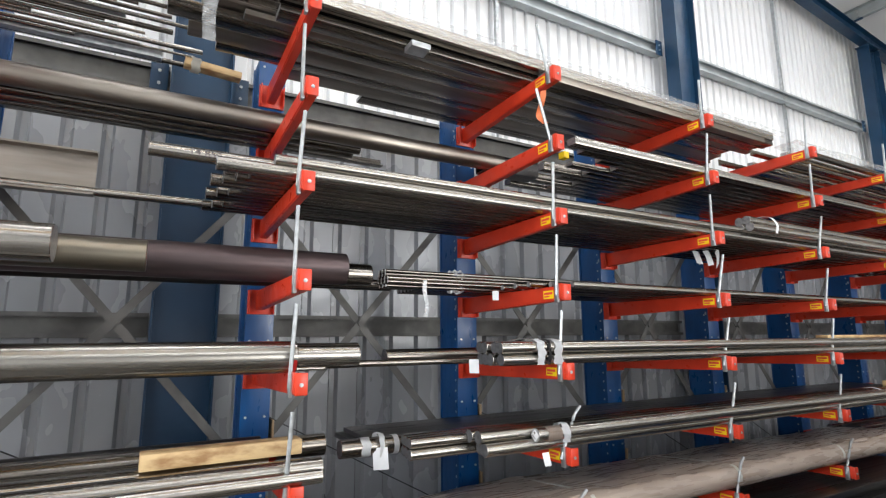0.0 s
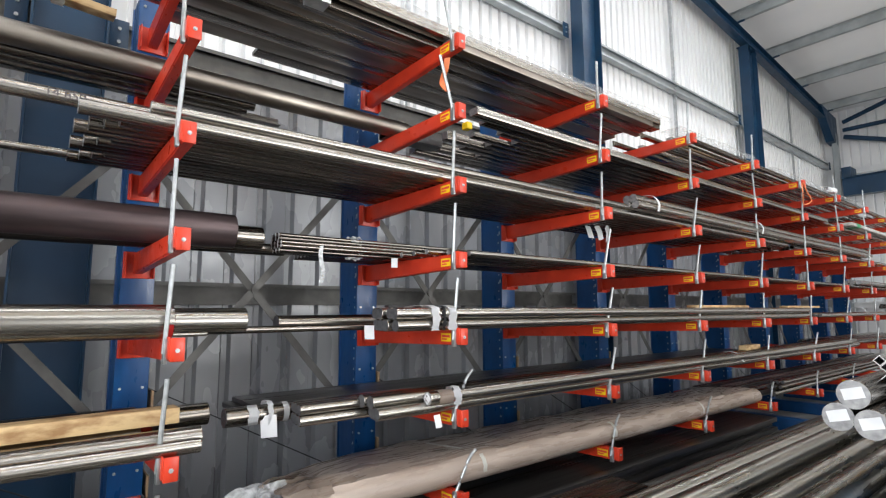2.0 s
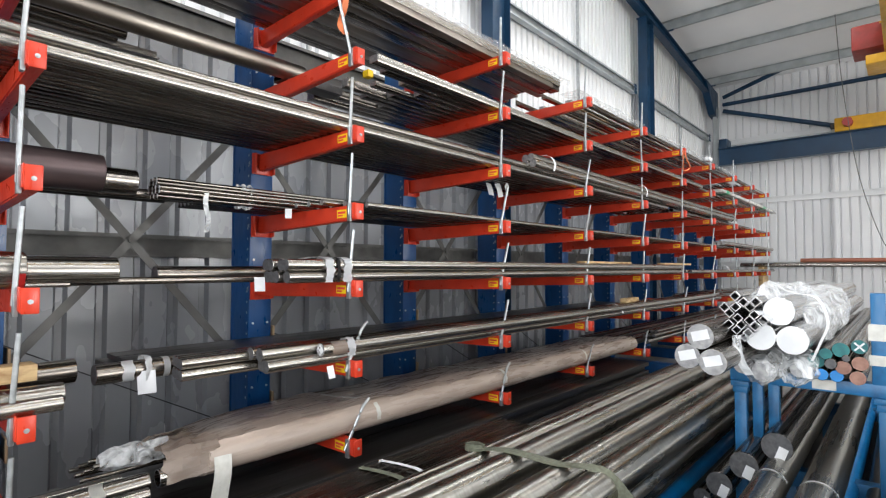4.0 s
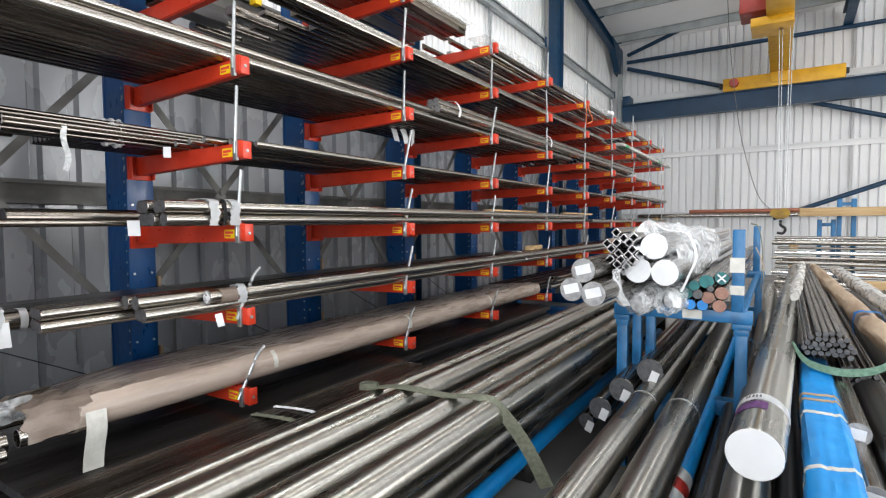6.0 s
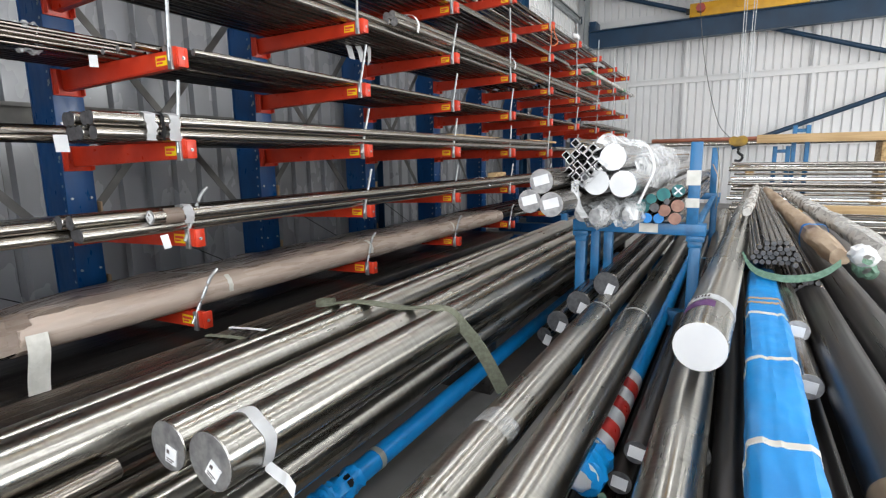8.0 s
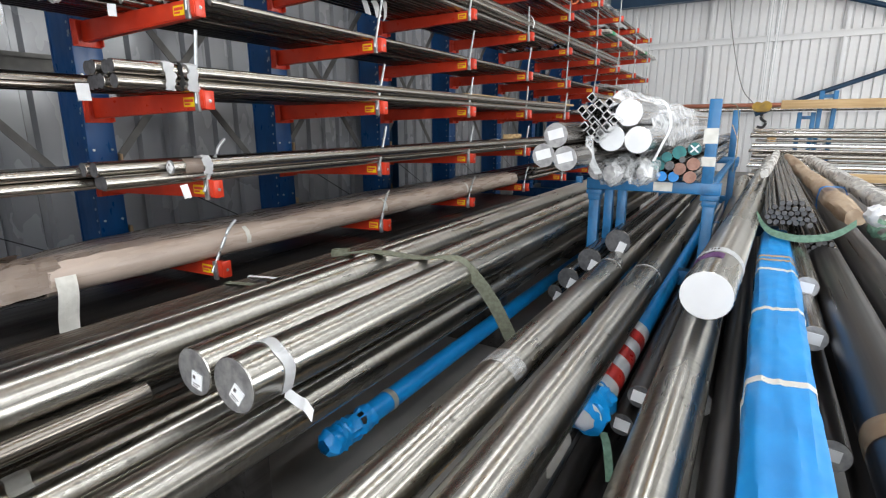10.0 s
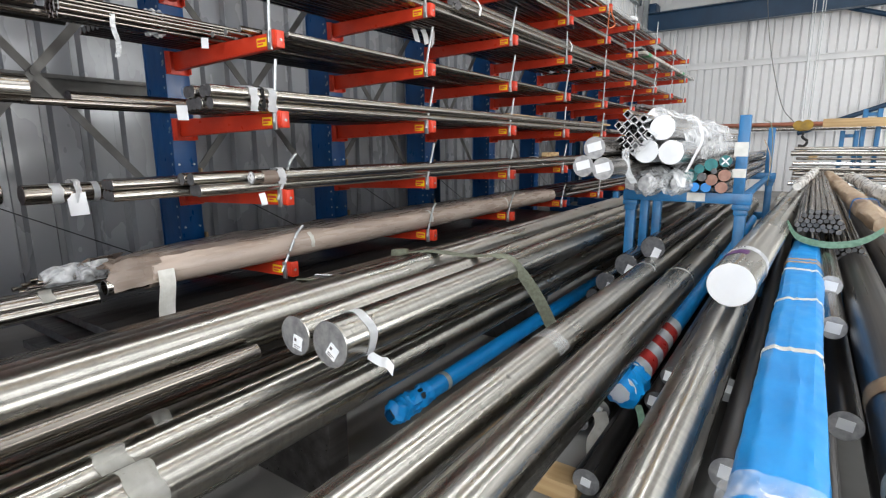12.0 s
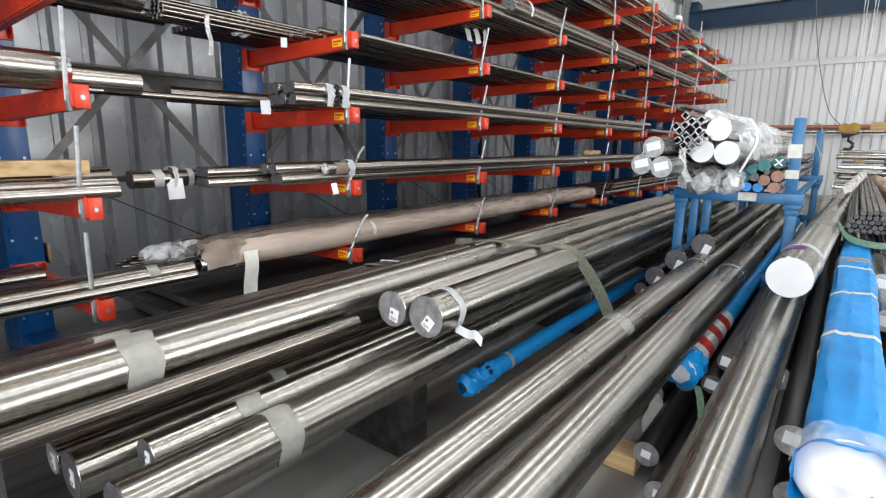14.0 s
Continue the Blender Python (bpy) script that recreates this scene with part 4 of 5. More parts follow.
# level 4
z = TOP[3]
bar(-0.42, z + 0.09, 0.09, -6.2, -1.12, STEEL_P, CUT_D, "thick purplish-black round steel bar")
bar(-0.42, z + 0.065, 0.063, -1.12, -0.97, STEEL_D, CUT, "turned dull steel stub of the thick bar")
bar(-0.04, z + 0.076, 0.075, -6.0, -2.4, STEEL, CUT, "thick bright round steel bar")
bar(-0.22, z + 0.071, 0.07, -5.8, -2.09, STEEL_TAN, CUT, "straw-coloured round steel bar")
bar(-0.65, z + 0.035, 0.035, -6, -0.75, STEEL_B, CUT, "dark round steel bar behind the thick one")
bar(-0.56, z + 0.03, 0.028, -1.4, -0.5, STEEL_D, CUT, "dark round steel bar behind the thick one")
n = 0
for j, cnt in enumerate((6, 8, 8, 7, 5)):
    for i in range(cnt):
        n += 1
        bar(-0.49 + 0.025 * (i - cnt / 2) + 0.005, z + 0.013 + 0.022 * j, 0.012, -0.84 - 0.01 * ((n * 7) % 4), 7.2, STEEL_D, CUT_W, "thin dull rod in a taped bundle", "steel_rod", "steel rod", group="rod bundle")
for yy in (-0.62, -0.3, 0.9, 2.2):
    ob = part("tape_wrap", ribbon(spline([(-0.58, yy, z + 0.01), (-0.575, yy, z + 0.06), (-0.53, yy, z + 0.095), (-0.45, yy, z + 0.09), (-0.425, yy, z + 0.04)], 4), (0, 1, 0), 0.06), TAPE)
    tagged(ob, "clear tape round a bundle of rods", "tape", "tape wraps")
for k in range(9):
    bar(-0.33 + 0.045 * k, z + 0.02, 0.019, -0.1 + 0.13 * (k % 3), 12.5 + 0.1 * (k % 3), (STEEL_D, STEEL_B, STEEL)[k % 3], CUT, "slim steel bar on the fourth arms")
for k in range(5):
    bar(-0.85 + 0.055 * k, z + 0.024, 0.022, -0.6, 12.4, STEEL_B, CUT, "dark slim steel bar at the column side")
for k in range(3):
    bar(-0.05 + 0.07 * k, z + 0.075, 0.034, 8.1 + 0.04 * k, 12.5, STEEL, CUT, "bright steel bar of a tied bundle")
ob = part("hang_tag", box(-0.001, 0.001, -0.02, 0.02, -0.06, 0, 0.0005), WHITE, None, "", pose(-0.35, -0.14, z + 0.0, 0, 0, -40))
tagged(ob, "white paper tag hanging from rods", "tag", "tags")

# level 5
z = TOP[4]
b = bar(-0.02, z + 0.072, 0.071, -6.3, -1.47, STEEL, CUT, "thick bright round bar, its end marked red")
band(b, 4.81, 0.071, 0.03, REDT, "red paint mark", "paint_band", a0=-70, a1=-10, t=0.0008)
bar(-0.24, z + 0.066, 0.065, -6.3, -1.1, STEEL, CUT, "thick bright round bar on the fifth arms")
bar(-0.125, z + 0.011, 0.01, -3, -1.3, STEEL, CUT, "slim bright rod beside thick bars")
bar(-0.42, z + 0.045, 0.045, -0.87, 5.8, STEEL_D, CUT_D, "dull steel bar reaching past the bundle")
bar(-0.27, z + 0.019, 0.018, -1.12, 5.4, STEEL_D, CUT_D, "slim steel tube reaching past the bundle", "steel_tube", "steel tube", wall=0.004)
for j in range(2):
    for i in range(4):
        bar(-0.135 + 0.066 * i + 0.008 * j, z + 0.033 + 0.064 * j, 0.0325, -0.4 - 0.012 * ((i + j) % 3), 5.9, STEEL, CUT_D, "bright steel bar of a white-tied bundle", group="tied bundle")


def crumpled_wrap(x0, x1, z0, z1, y, w, seed, mat, label, name="tie_band"):
    """A creased band round a bundle's section."""
    bm = bmesh.new()
    loop = spline([(x0, 0, z0), (x0 - 0.006, 0, (z0 + z1) / 2), (x0 + 0.01, 0, z1), ((x0 + x1) / 2, 0, z1 + 0.006), (x1 - 0.01, 0, z1), (x1 + 0.006, 0, (z0 + z1) / 2), (x1, 0, z0)], 6)
    grid = []
    for i, p in enumerate(loop):
        row = []
        for j in range(7):
            nv = noise.noise_vector(Vector((i * 0.45, j * 0.8, seed)))
            u = abs(noise.noise(Vector((i * 0.5, j * 0.9, seed + 7))))
            d = Vector((p.x - (x0 + x1) / 2, 0, p.z - (z0 + z1) / 2)).normalized() * (0.003 + 0.009 * u)
            row.append(bm.verts.new((p.x + d.x, y + w * (j / 6 - 0.5) * (1 + 0.5 * nv.x) + 0.012 * nv.y, p.z + d.z)))
        grid.append(row)
    for a, b in zip(grid, grid[1:]):
        for j in range(6):
            bm.faces.new((a[j], b[j], b[j + 1], a[j + 1]))
    bmesh.ops.solidify(bm, geom=bm.faces[:], thickness=0.001)
    ob = part(name, bm, mat)
    return tagged(ob, label, "tie", "ties")


crumpled_wrap(-0.17, 0.1, z + 0.004, z + 0.131, -0.16, 0.05, 3, WHITE, "creased white plastic tie round a bundle of bars")
crumpled_wrap(-0.17, 0.1, z + 0.004, z + 0.131, -0.1, 0.02, 5, BLACK, "black tape round a bundle of bars")
crumpled_wrap(-0.17, 0.1, z + 0.004, z + 0.131, -0.035, 0.06, 8, WHITE, "creased white plastic tie round a bundle of bars")
ob = part("hang_tag", box(-0.001, 0.001, -0.028, 0.028, -0.08, 0, 0.0005), WHITE, None, "", pose(-0.16, -0.43, z + 0.03, 0, 12, -40))
tagged(ob, "white paper tag hanging from a bundle", "tag", "tags")
for k in range(9):
    bar(-0.85 + 0.05 * k, z + 0.024, 0.023, 0.1 + 0.1 * (k % 4), 12.3, STEEL_B, CUT_D, "dark steel bar at the column side")
for k in range(6):
    bar(-0.22 + 0.06 * k, z + 0.028, 0.027, 6.2 + 0.06 * (k % 3), 12.7, STEEL, CUT_D, "steel bar on the fifth arms, far half")
for y0 in (3.2, 5.6):
    ob = part("timber_batten", box(-0.05, 0.05, 0, 1.35, 0, 0.028, 0.003), TIMBER, None, "", pose(-0.1, y0, z + (0.127 if y0 < 5 else 0.127), 0, 0, 2))
    tagged(ob, "pale timber batten lying on bars", "timber", "battens")

# level 6
z = TOP[5]
bar(-0.45, z + 0.055, 0.055, -6, -1.2, STEEL_D, CUT, "thick dull round bar on the sixth arms")
bar(-0.6, z + 0.05, 0.05, -6, -1.5, STEEL_B, CUT, "thick dark round bar on the sixth arms")
b = bar(0.0, z + 0.046, 0.045, -6, -1.34, STEEL, CUT, "bright round bar with pen marks")
bm = bmesh.new()
prn = random.Random(8)
for k in range(34):
    a = radians(52 + prn.uniform(-9, 9))
    yy = 3.3 + k * 0.032 + (0.12 if k > 16 else 0)
    add_round(bm, (0.0455 * math.cos(a), yy, 0.0455 * math.sin(a)), (0.0455 * math.cos(a + 0.2), yy + prn.uniform(-0.01, 0.02), 0.0455 * math.sin(a + 0.2)), 0.0014, 4)
part("pen_marks", bm, INK, b, "dark pen marks")
bar(0.085, z + 0.03, 0.03, -6, -1.36, STEEL, CUT, "bright round bar at the arm tips")
bar(-0.12, z + 0.05, 0.05, -6, -1.55, STEEL, CUT, "thick bright round bar on the sixth arms")
ob = part("timber_block", box(-0.05, 0.05, 0, 0.64, 0, 0.065, 0.004), TIMBER, None, "", pose(-0.1, -2.05, z + 0.096, 0, 0, 2))
tagged(ob, "stained sawn timber block lying on bars", "timber")
b = bar(-0.3, z + 0.047, 0.047, -1.16, 8.5, STEEL_D, CUT_D, "round bar with white wrapping and a tag at its end")
band(b, 0.13, 0.048, 0.05, WHITE, "white wrapping")
band(b, 0.3, 0.048, 0.03, WHITE, "white wrapping")
tg = part("hang_tag", box(-0.001, 0.001, -0.04, 0.04, -0.11, 0.0, 0.0005), WHITE, b, "white paper tag", pose(0.055, 0.2, 0.0, 4, 0, -30))
for j in range(2):
    for i in range(3):
        bar(-0.2 + 0.056 * i, z + 0.028 + 0.055 * j, 0.027, -0.85 - 0.008 * i, 6.2, STEEL, CUT_D, "bright steel bar on the sixth arms")
for k, (dx, dz) in enumerate(((0, 0.036), (0.068, 0.036), (0.034, 0.096), (-0.03, 0.096))):
    bar(-0.02 + dx, z + dz, 0.034, -0.49 - 0.015 * k, 8.0, STEEL, CUT_D, "bright steel bar of a bundle")
b = bar(0.085, z + 0.09, 0.037, -0.2, 7.5, STEEL, CUT, "bright bar with a diamond paper label on its end")
tag_on_end(b, 0.045, 0.045, 0, 0, 45)
band(b, 0.11, 0.038, 0.1, KRAFT, "brown paper wrapping")
ob = part("hang_tag", box(-0.001, 0.001, -0.018, 0.018, -0.07, 0, 0.0005), WHITE, None, "", pose(0.1, -0.15, z + 0.0, 12, 0, -40))
tagged(ob, "white paper tag hanging from a bar", "tag", "tags")
flat(-0.9, -0.4, z, z + 0.03, -1.0, 5.0, STEEL_B, "wide black steel plate on the sixth arms", "steel_plate", "plate")
flat(-0.88, -0.42, z + 0.032, z + 0.06, -0.95, 5.2, STEEL_B, "wide black steel plate on the sixth arms", "steel_plate", "plate")
for k in range(8):
    bar(-0.8 + 0.1 * k, z + 0.03, 0.028, 8.3 + 0.05 * (k % 4), 12.6, (STEEL, STEEL_D)[k % 2], CUT_D, "steel bar on the sixth arms, far end")
ob = part("timber_batten", box(-0.04, 0.04, 0, 0.45, 0, 0.05, 0.006), TIMBER, None, "", pose(-0.02, 4.1, z + 0.13, 0, 0, 4))
tagged(ob, "short pale timber piece lying on bars", "timber", "battens")

# level 7: paper-wrapped pack
z = TOP[6]
bm = bmesh.new()
ny = 110
rows = []
outline = []
for k in range(15):
    a = radians(-100 + 190 * k / 14)
    outline.append((-0.02 + 0.075 * math.cos(a), z + 0.078 + 0.075 * math.sin(a)))
outline += [(-0.12, z + 0.15), (-0.25, z + 0.135), (-0.4, z + 0.12), (-0.55, z + 0.105), (-0.68, z + 0.09), (-0.74, z + 0.05), (-0.72, z + 0.005), (-0.5, z + 0.003), (-0.25, z + 0.003)]
for i in range(ny + 1):
    y = -0.78 + 5.1 * i / ny
    sq = 1 - 0.1 * max(0, 1 - i / 6)
    row = []
    for k, (px, pz) in enumerate(outline):
        w = 0.0 if k < 13 else 1.0
        nv = noise.noise(Vector((y * 2.2, k * 0.55, 3.1))) + 0.5 * noise.noise(Vector((y * 7, k * 1.3, 9)))
        amp = (0.004 + 0.016 * w * (pz > z + 0.02)) * (1 + 2.2 * max(0, 1 - i / 9))
        row.append(bm.verts.new((-0.02 + (px + 0.02) * sq + nv * amp * 0.4, y + (0.03 * nv if i == 0 else 0), z + 0.003 + max(0, (pz - z) * sq + nv * amp))))
    rows.append(row)
for a, b in zip(rows, rows[1:]):
    for k in range(len(a)):
        bm.faces.new((a[k], a[(k + 1) % len(a)], b[(k + 1) % len(b)], b[k]))
bm.faces.new(rows[0])
bm.faces.new(rows[-1][::-1])
bmesh.ops.recalc_face_normals(bm, faces=bm.faces)
pack = part("wrapped_pack", bm, KRAFT)
tagged(pack, "tubes wrapped in brown paper and shiny film", "wrapped pack")
for yy in (0.25, 1.6, 3.0):
    part("tape_band", ribbon([(p[0], yy + 0.004 * (k % 2), p[1] + 0.007) for k, p in enumerate(outline[1:20])], (0, 1, 0), 0.03, 0.001), TAPE, pack, "clear tape band")
ob = part("tape_tail", ribbon(spline([(0.055, -0.72, z + 0.1), (0.07, -0.725, z + 0.02), (0.068, -0.74, z - 0.09), (0.075, -0.75, z - 0.2)], 5), (0.1, 1, 0), 0.08), TAPE)
tagged(ob, "loose tail of grey packing tape", "tape")
for k, (px, py, pz, ang, w) in enumerate(((0.03, -0.86, 0.09, 20, 0.14), (-0.08, -0.83, 0.13, 80, 0.16), (-0.25, -0.8, 0.11, 95, 0.2), (-0.45, -0.86, 0.09, 110, 0.22), (-0.05, -0.84, 0.03, -40, 0.12))):
    bm = bmesh.new()
    grid = []
    for i in range(9):
        row = []
        for j in range(9):
            u, v = (i / 8 - 0.5) * w, j / 8 * 0.24
            nv = noise.noise_vector(Vector((u * 22 + k * 5, v * 18, k)))
            row.append(bm.verts.new((u + 0.012 * nv.x, v - 0.1 + 0.03 * nv.y * (j == 0), 0.03 * nv.z - 0.25 * (0.1 - v) * (v < 0.1))))
        grid.append(row)
    for q, e in zip(grid, grid[1:]):
        for j in range(8):
            bm.faces.new((q[j], e[j], e[j + 1], q[j + 1]))
    bmesh.ops.solidify(bm, geom=bm.faces[:], thickness=0.0015)
    part("paper_flap", bm, KRAFT, pack, "torn crumpled brown paper", pose(px, py, z + pz + 0.015, 0, 90 - ang, 0))
for k, (dx, dz, e) in enumerate(((-0.02, 0.05, -0.98), (-0.06, 0.045, -0.9))):
    bar(dx, z + dz, 0.04, e, 4.4, STEEL, CUT, "bright tube sticking out of the paper wrapping", "steel_tube", "steel tube", wall=0.005)
for k in range(7):
    bar(-0.5 + 0.03 * k, z + 0.02 + 0.02 * (k % 3), 0.011, -1.2 + 0.03 * (k % 3), 1.0, STEEL_D, CUT_D, "thin steel rod beside the pack", "steel_rod", "steel rod")
for k, (dx, r, e) in enumerate(((-0.02, 0.045, -1.02), (0.08, 0.03, -1.05), (-0.11, 0.04, -1.1), (-0.4, 0.045, -1.55), (-0.52, 0.04, -1.6))):
    b = bar(dx, z + r + 0.001, r, -6, e, STEEL, CUT, "bright round bar on the lowest arms")
    if k == 0:
        band(b, 4.78, 0.046, 0.05, TAPE, "clear tape band")
for k in range(9):
    bar(-0.85 + 0.1 * k, z + 0.035, 0.032, 4.7 + 0.1 * (k % 3), 12.4, (STEEL_D, STEEL_B, STEEL)[k % 3], CUT_D, "steel bar on the lowest arms, far half")
for k in range(6):
    bar(-0.12 + 0.05 * (k % 3), z + 0.1 + 0.045 * (k // 3), 0.022, 5.0 + 0.03 * k, 10.5, STEEL_D, CUT_D, "slim steel bar of a tied bundle", group="tied bundle")
# orange twine and rags caught on pins
ob = part("orange_rag", ribbon(spline([(0.06, -0.03, 3.13), (0.07, -0.05, 3.05), (0.02, -0.04, 2.98), (0.09, -0.05, 2.9)], 5), (0.7, 1, 0.2), 0.035), ORANGE)
tagged(ob, "torn orange plastic strip on an arm's pin", "plastic strip")
ob = part("orange_twine", tube_along(spline([(0.15, 5.8, 3.2), (0.17, 5.75, 3.05), (0.14, 5.85, 2.93), (0.2, 5.95, 2.98), (0.17, 5.9, 3.1), (0.15, 5.86, 3.22)], 6), 0.008, 6), ORANGE)
tagged(ob, "loop of orange twine hanging from the top arms", "twine")
for yy, ll in ((7.3, 0), (8.95, 2), (8.4, 4), (3.75, 5)):
    ob = part("tie_band", ribbon(spline([(-0.1, yy, TOP[ll] + 0.02), (-0.08, yy, TOP[ll] + 0.12), (0.05, yy, TOP[ll] + 0.13), (0.12, yy + 0.02, TOP[ll] + 0.04)], 5), (0, 1, 0), 0.035), WHITE)
    tagged(ob, "white plastic tie round a bundle of bars", "tie", "ties")
# added black plates for the shaded void, and box beams, below the lowest arms
for k in range(5):
    flat(-0.85 + 0.0 * k, 0.12 - 0.05 * (k % 2), 0.17 + 0.05 * k, 0.215 + 0.05 * k, -1.1 + 0.1 * (k % 3), 4.5, STEEL_B, "black plate on the rack base, added to fill the dark void", "steel_plate", "plate")

# ---- goods on the floor in front of the rack ----
FLOORG = "long bars on floor stillages"


def fbar(x, z, r, y0, y1, mat=None, end=None, label="thick bright round steel bar in a floor stack", **kw):
    return bar(x, z, r, y0, y1, mat, end, label, group=FLOORG, **kw)


# low cross bearers carry the stacks
for y in (-3.6, -0.9, 0.9, 3.2, 5.0):
    bm = bmesh.new()
    add_box(bm, 0.95, 1.4, y, y + 0.09, 0.0, 0.36, 0.004)
    ob = tagged(part("steel_bearer", bm, STEEL_B), "black steel bearer under the floor stack", "bearer", "bearers")
flat(0.42, 0.66, 0.3, 0.545, -2.2, 1.0, STEEL_D, "dark brown-grey square steel box beam beside the stack", "box_beam", "box beam", 0.012)
flat(0.4, 0.7, 0.0, 0.3, -2.0, 0.6, STEEL_B, "black steel block under the box beam", "steel_block", "steel block")

for yy, mt, w in ((-0.18, STRAP, 0.05), (-0.05, WHITE, 0.035)):
    ob = part("tie_band", ribbon(spline([(0.415, yy, 0.42), (0.41, yy, 0.54), (0.43, yy, 0.55), (0.55, yy + 0.02, 0.556), (0.66, yy + 0.035, 0.553), (0.669, yy + 0.04, 0.52), (0.67, yy + 0.05, 0.36)], 4), (0, 1, 0), w * 0.7), mt)
    tagged(ob, "webbing tie round the black box beam", "tie", "ties")
# upper layer
a = fbar(1.03, 0.665, 0.055, -4.6, 5.8, STEEL_F)
b = fbar(1.175, 0.675, 0.078, -4.6, 5.8, STEEL_F)
stub = fbar(1.285, 0.625, 0.026, -4.4, -1.08, STEEL_D, CUT)
c = fbar(1.405, 0.684, 0.066, -1.02, 5.2, STEEL_F, CUT, "thick steel bar with torn film and label on its end")
d = fbar(1.56, 0.688, 0.074, -1.02, 5.2, STEEL_F, CUT, "thick steel bar with a label on its end")
for bb, s in ((c, 12), (d, 35)):
    tag_on_end(bb, 0.04, 0.045, 0.012, -0.02, s)
band(d, 0.11, 0.075, 0.035, WHITE, "white plastic tie", a0=-60, a1=200)
ob = part("tie_tail", ribbon(spline([(1.6, -0.9, 0.625), (1.66, -0.91, 0.618), (1.7, -0.93, 0.632), (1.735, -0.94, 0.618)], 5), (0, 0.3, 1), 0.03), WHITE)
tagged(ob, "loose end of a white plastic tie", "tie", "ties")
band(b, 2.82, 0.079, 0.09, TAPE, "wide cloudy tape", a0=-88, a1=130)
band(a, 2.82, 0.056, 0.09, TAPE, "wide cloudy tape", a0=20, a1=130)
# lower layer
m_ = fbar(1.03, 0.42, 0.045, -1.95, 5.0, STEEL_D, CUT)
n_ = fbar(1.17, 0.43, 0.066, -1.95, 5.0, STEEL_F, CUT_D)
o_ = fbar(1.32, 0.48, 0.05, -1.83, 5.0, STEEL_F, CUT_D)
p_ = fbar(1.46, 0.46, 0.075, -1.95, 5.4, STEEL_F, CUT_D)
for bb in (m_, n_, o_):
    tag_on_end(bb, 0.025, 0.045, 0.015, 0, 5)
band(p_, 0.4, 0.076, 0.075, TAPE, "wide cloudy tape", a0=-60, a1=150)
band(o_, 0.28, 0.051, 0.075, TAPE, "wide cloudy tape", a0=20, a1=140)
band(n_, 0.6, 0.067, 0.05, TAPE, "wide cloudy tape", a0=10, a1=120)
bp_ = fbar(1.42, 0.22, 0.042, -0.55, 4.5, BLUEP, CUT_D, "bar wrapped in bright blue plastic", name="wrapped_bar", category="wrapped bar")
band(bp_, 0.13, 0.043, 0.03, BLACK, "black tape")
band(bp_, 0.32, 0.043, 0.03, TAPE, "clear tape")
# webbing strap over the upper layer
line = spline([(1.0, 0.02, 0.727), (1.17, 0.02, 0.758), (1.4, 0.03, 0.757), (1.56, 0.05, 0.77), (1.65, 0.08, 0.69), (1.72, 0.13, 0.56), (1.78, 0.18, 0.4)], 8)
twist = [Vector((0.1, 1, 0)).lerp(Vector((0.75, 0.15, 0.3)), min(1, max(0, (p.x - 1.5) / 0.14))) for p in line]
st = part("lifting_strap", ribbon(line, twist, 0.058, 0.004), STRAP)
tagged(st, "olive webbing strap laid over the stacked bars", "strap")
eye = [(1.03, 0.03, 0.735), (0.99, 0.05, 0.729), (0.945, 0.06, 0.722), (0.92, 0.035, 0.72), (0.935, 0.005, 0.722), (0.985, -0.005, 0.73), (1.035, 0.005, 0.738)]
part("strap_eye", ribbon(spline(eye, 6), (0, 0.1, 1), 0.03, 0.005), STRAP, st, "sewn eye of the strap")

# pair of bars nearest the aisle
h_ = fbar(1.985, 0.55, 0.068, -3.6, 5.6, STEEL_F)
i_ = fbar(2.165, 0.53, 0.08, -3.6, 5.6, STEEL_F)
band(h_, 3.2, 0.069, 0.09, FILM, "clear tape", a0=10, a1=170)
band(i_, 4.55, 0.081, 0.017, WHITE, "white plastic tie", a0=-20, a1=170)
band(h_, 4.55, 0.069, 0.017, WHITE, "white plastic tie", a0=20, a1=170)
# bars with labels under the stillage
for x, z, r, y0 in ((1.98, 0.67, 0.07, 1.15), (1.845, 0.56, 0.068, 1.1), (1.73, 0.435, 0.064, 1.1), (1.62, 0.31, 0.045, 1.2)):
    bb = fbar(x, z, r, y0, 6.0, STEEL_D, CUT_D, "dark round bar with a tag on its end")
    tag_on_end(bb, 0.042, 0.065, 0.02, -0.03, 20, True)
# taped bar and the small dark ones below
rb = fbar(2.215, 0.41, 0.055, -0.26, 5.0, BLUEP, CUT_W, "bar in blue plastic with red and white tape", name="wrapped_bar", category="wrapped bar")
for k in range(7):
    band(rb, 0.16 + 0.095 * k, 0.0565, 0.095, (WHITE, REDT)[k % 2], ("white tape", "red tape")[k % 2])
for x, z, r, y0 in ((2.2, 0.3, 0.04, -0.1), (2.3, 0.32, 0.04, -0.1), (2.34, 0.41, 0.04, -0.05)):
    bb = fbar(x, z, r, y0, 5.0, STEEL_B, CUT_D, "dark round bar with a white label on its end")
    tag_on_end(bb, 0.05, 0.04, 0, 0, 10, True)
for x, z, r, y0 in ((2.03, 0.12, 0.05, 0.1), (1.97, 0.06, 0.035, 0.05), (2.15, 0.1, 0.05, -0.4), (2.24, 0.055, 0.05, -0.55)):
    bb = fbar(x, z, r, y0, 5.0, STEEL_B, CUT, "dark round bar lying low at the floor")
    tag_on_end(bb, 0.035, 0.03, 0, 0, 10, True)
ob = part("timber_block", box(1.88, 2.12, -0.42, -0.3, 0, 0.075, 0.005), TIMBER_X)
tagged(ob, "worn timber bearer on the floor", "timber")

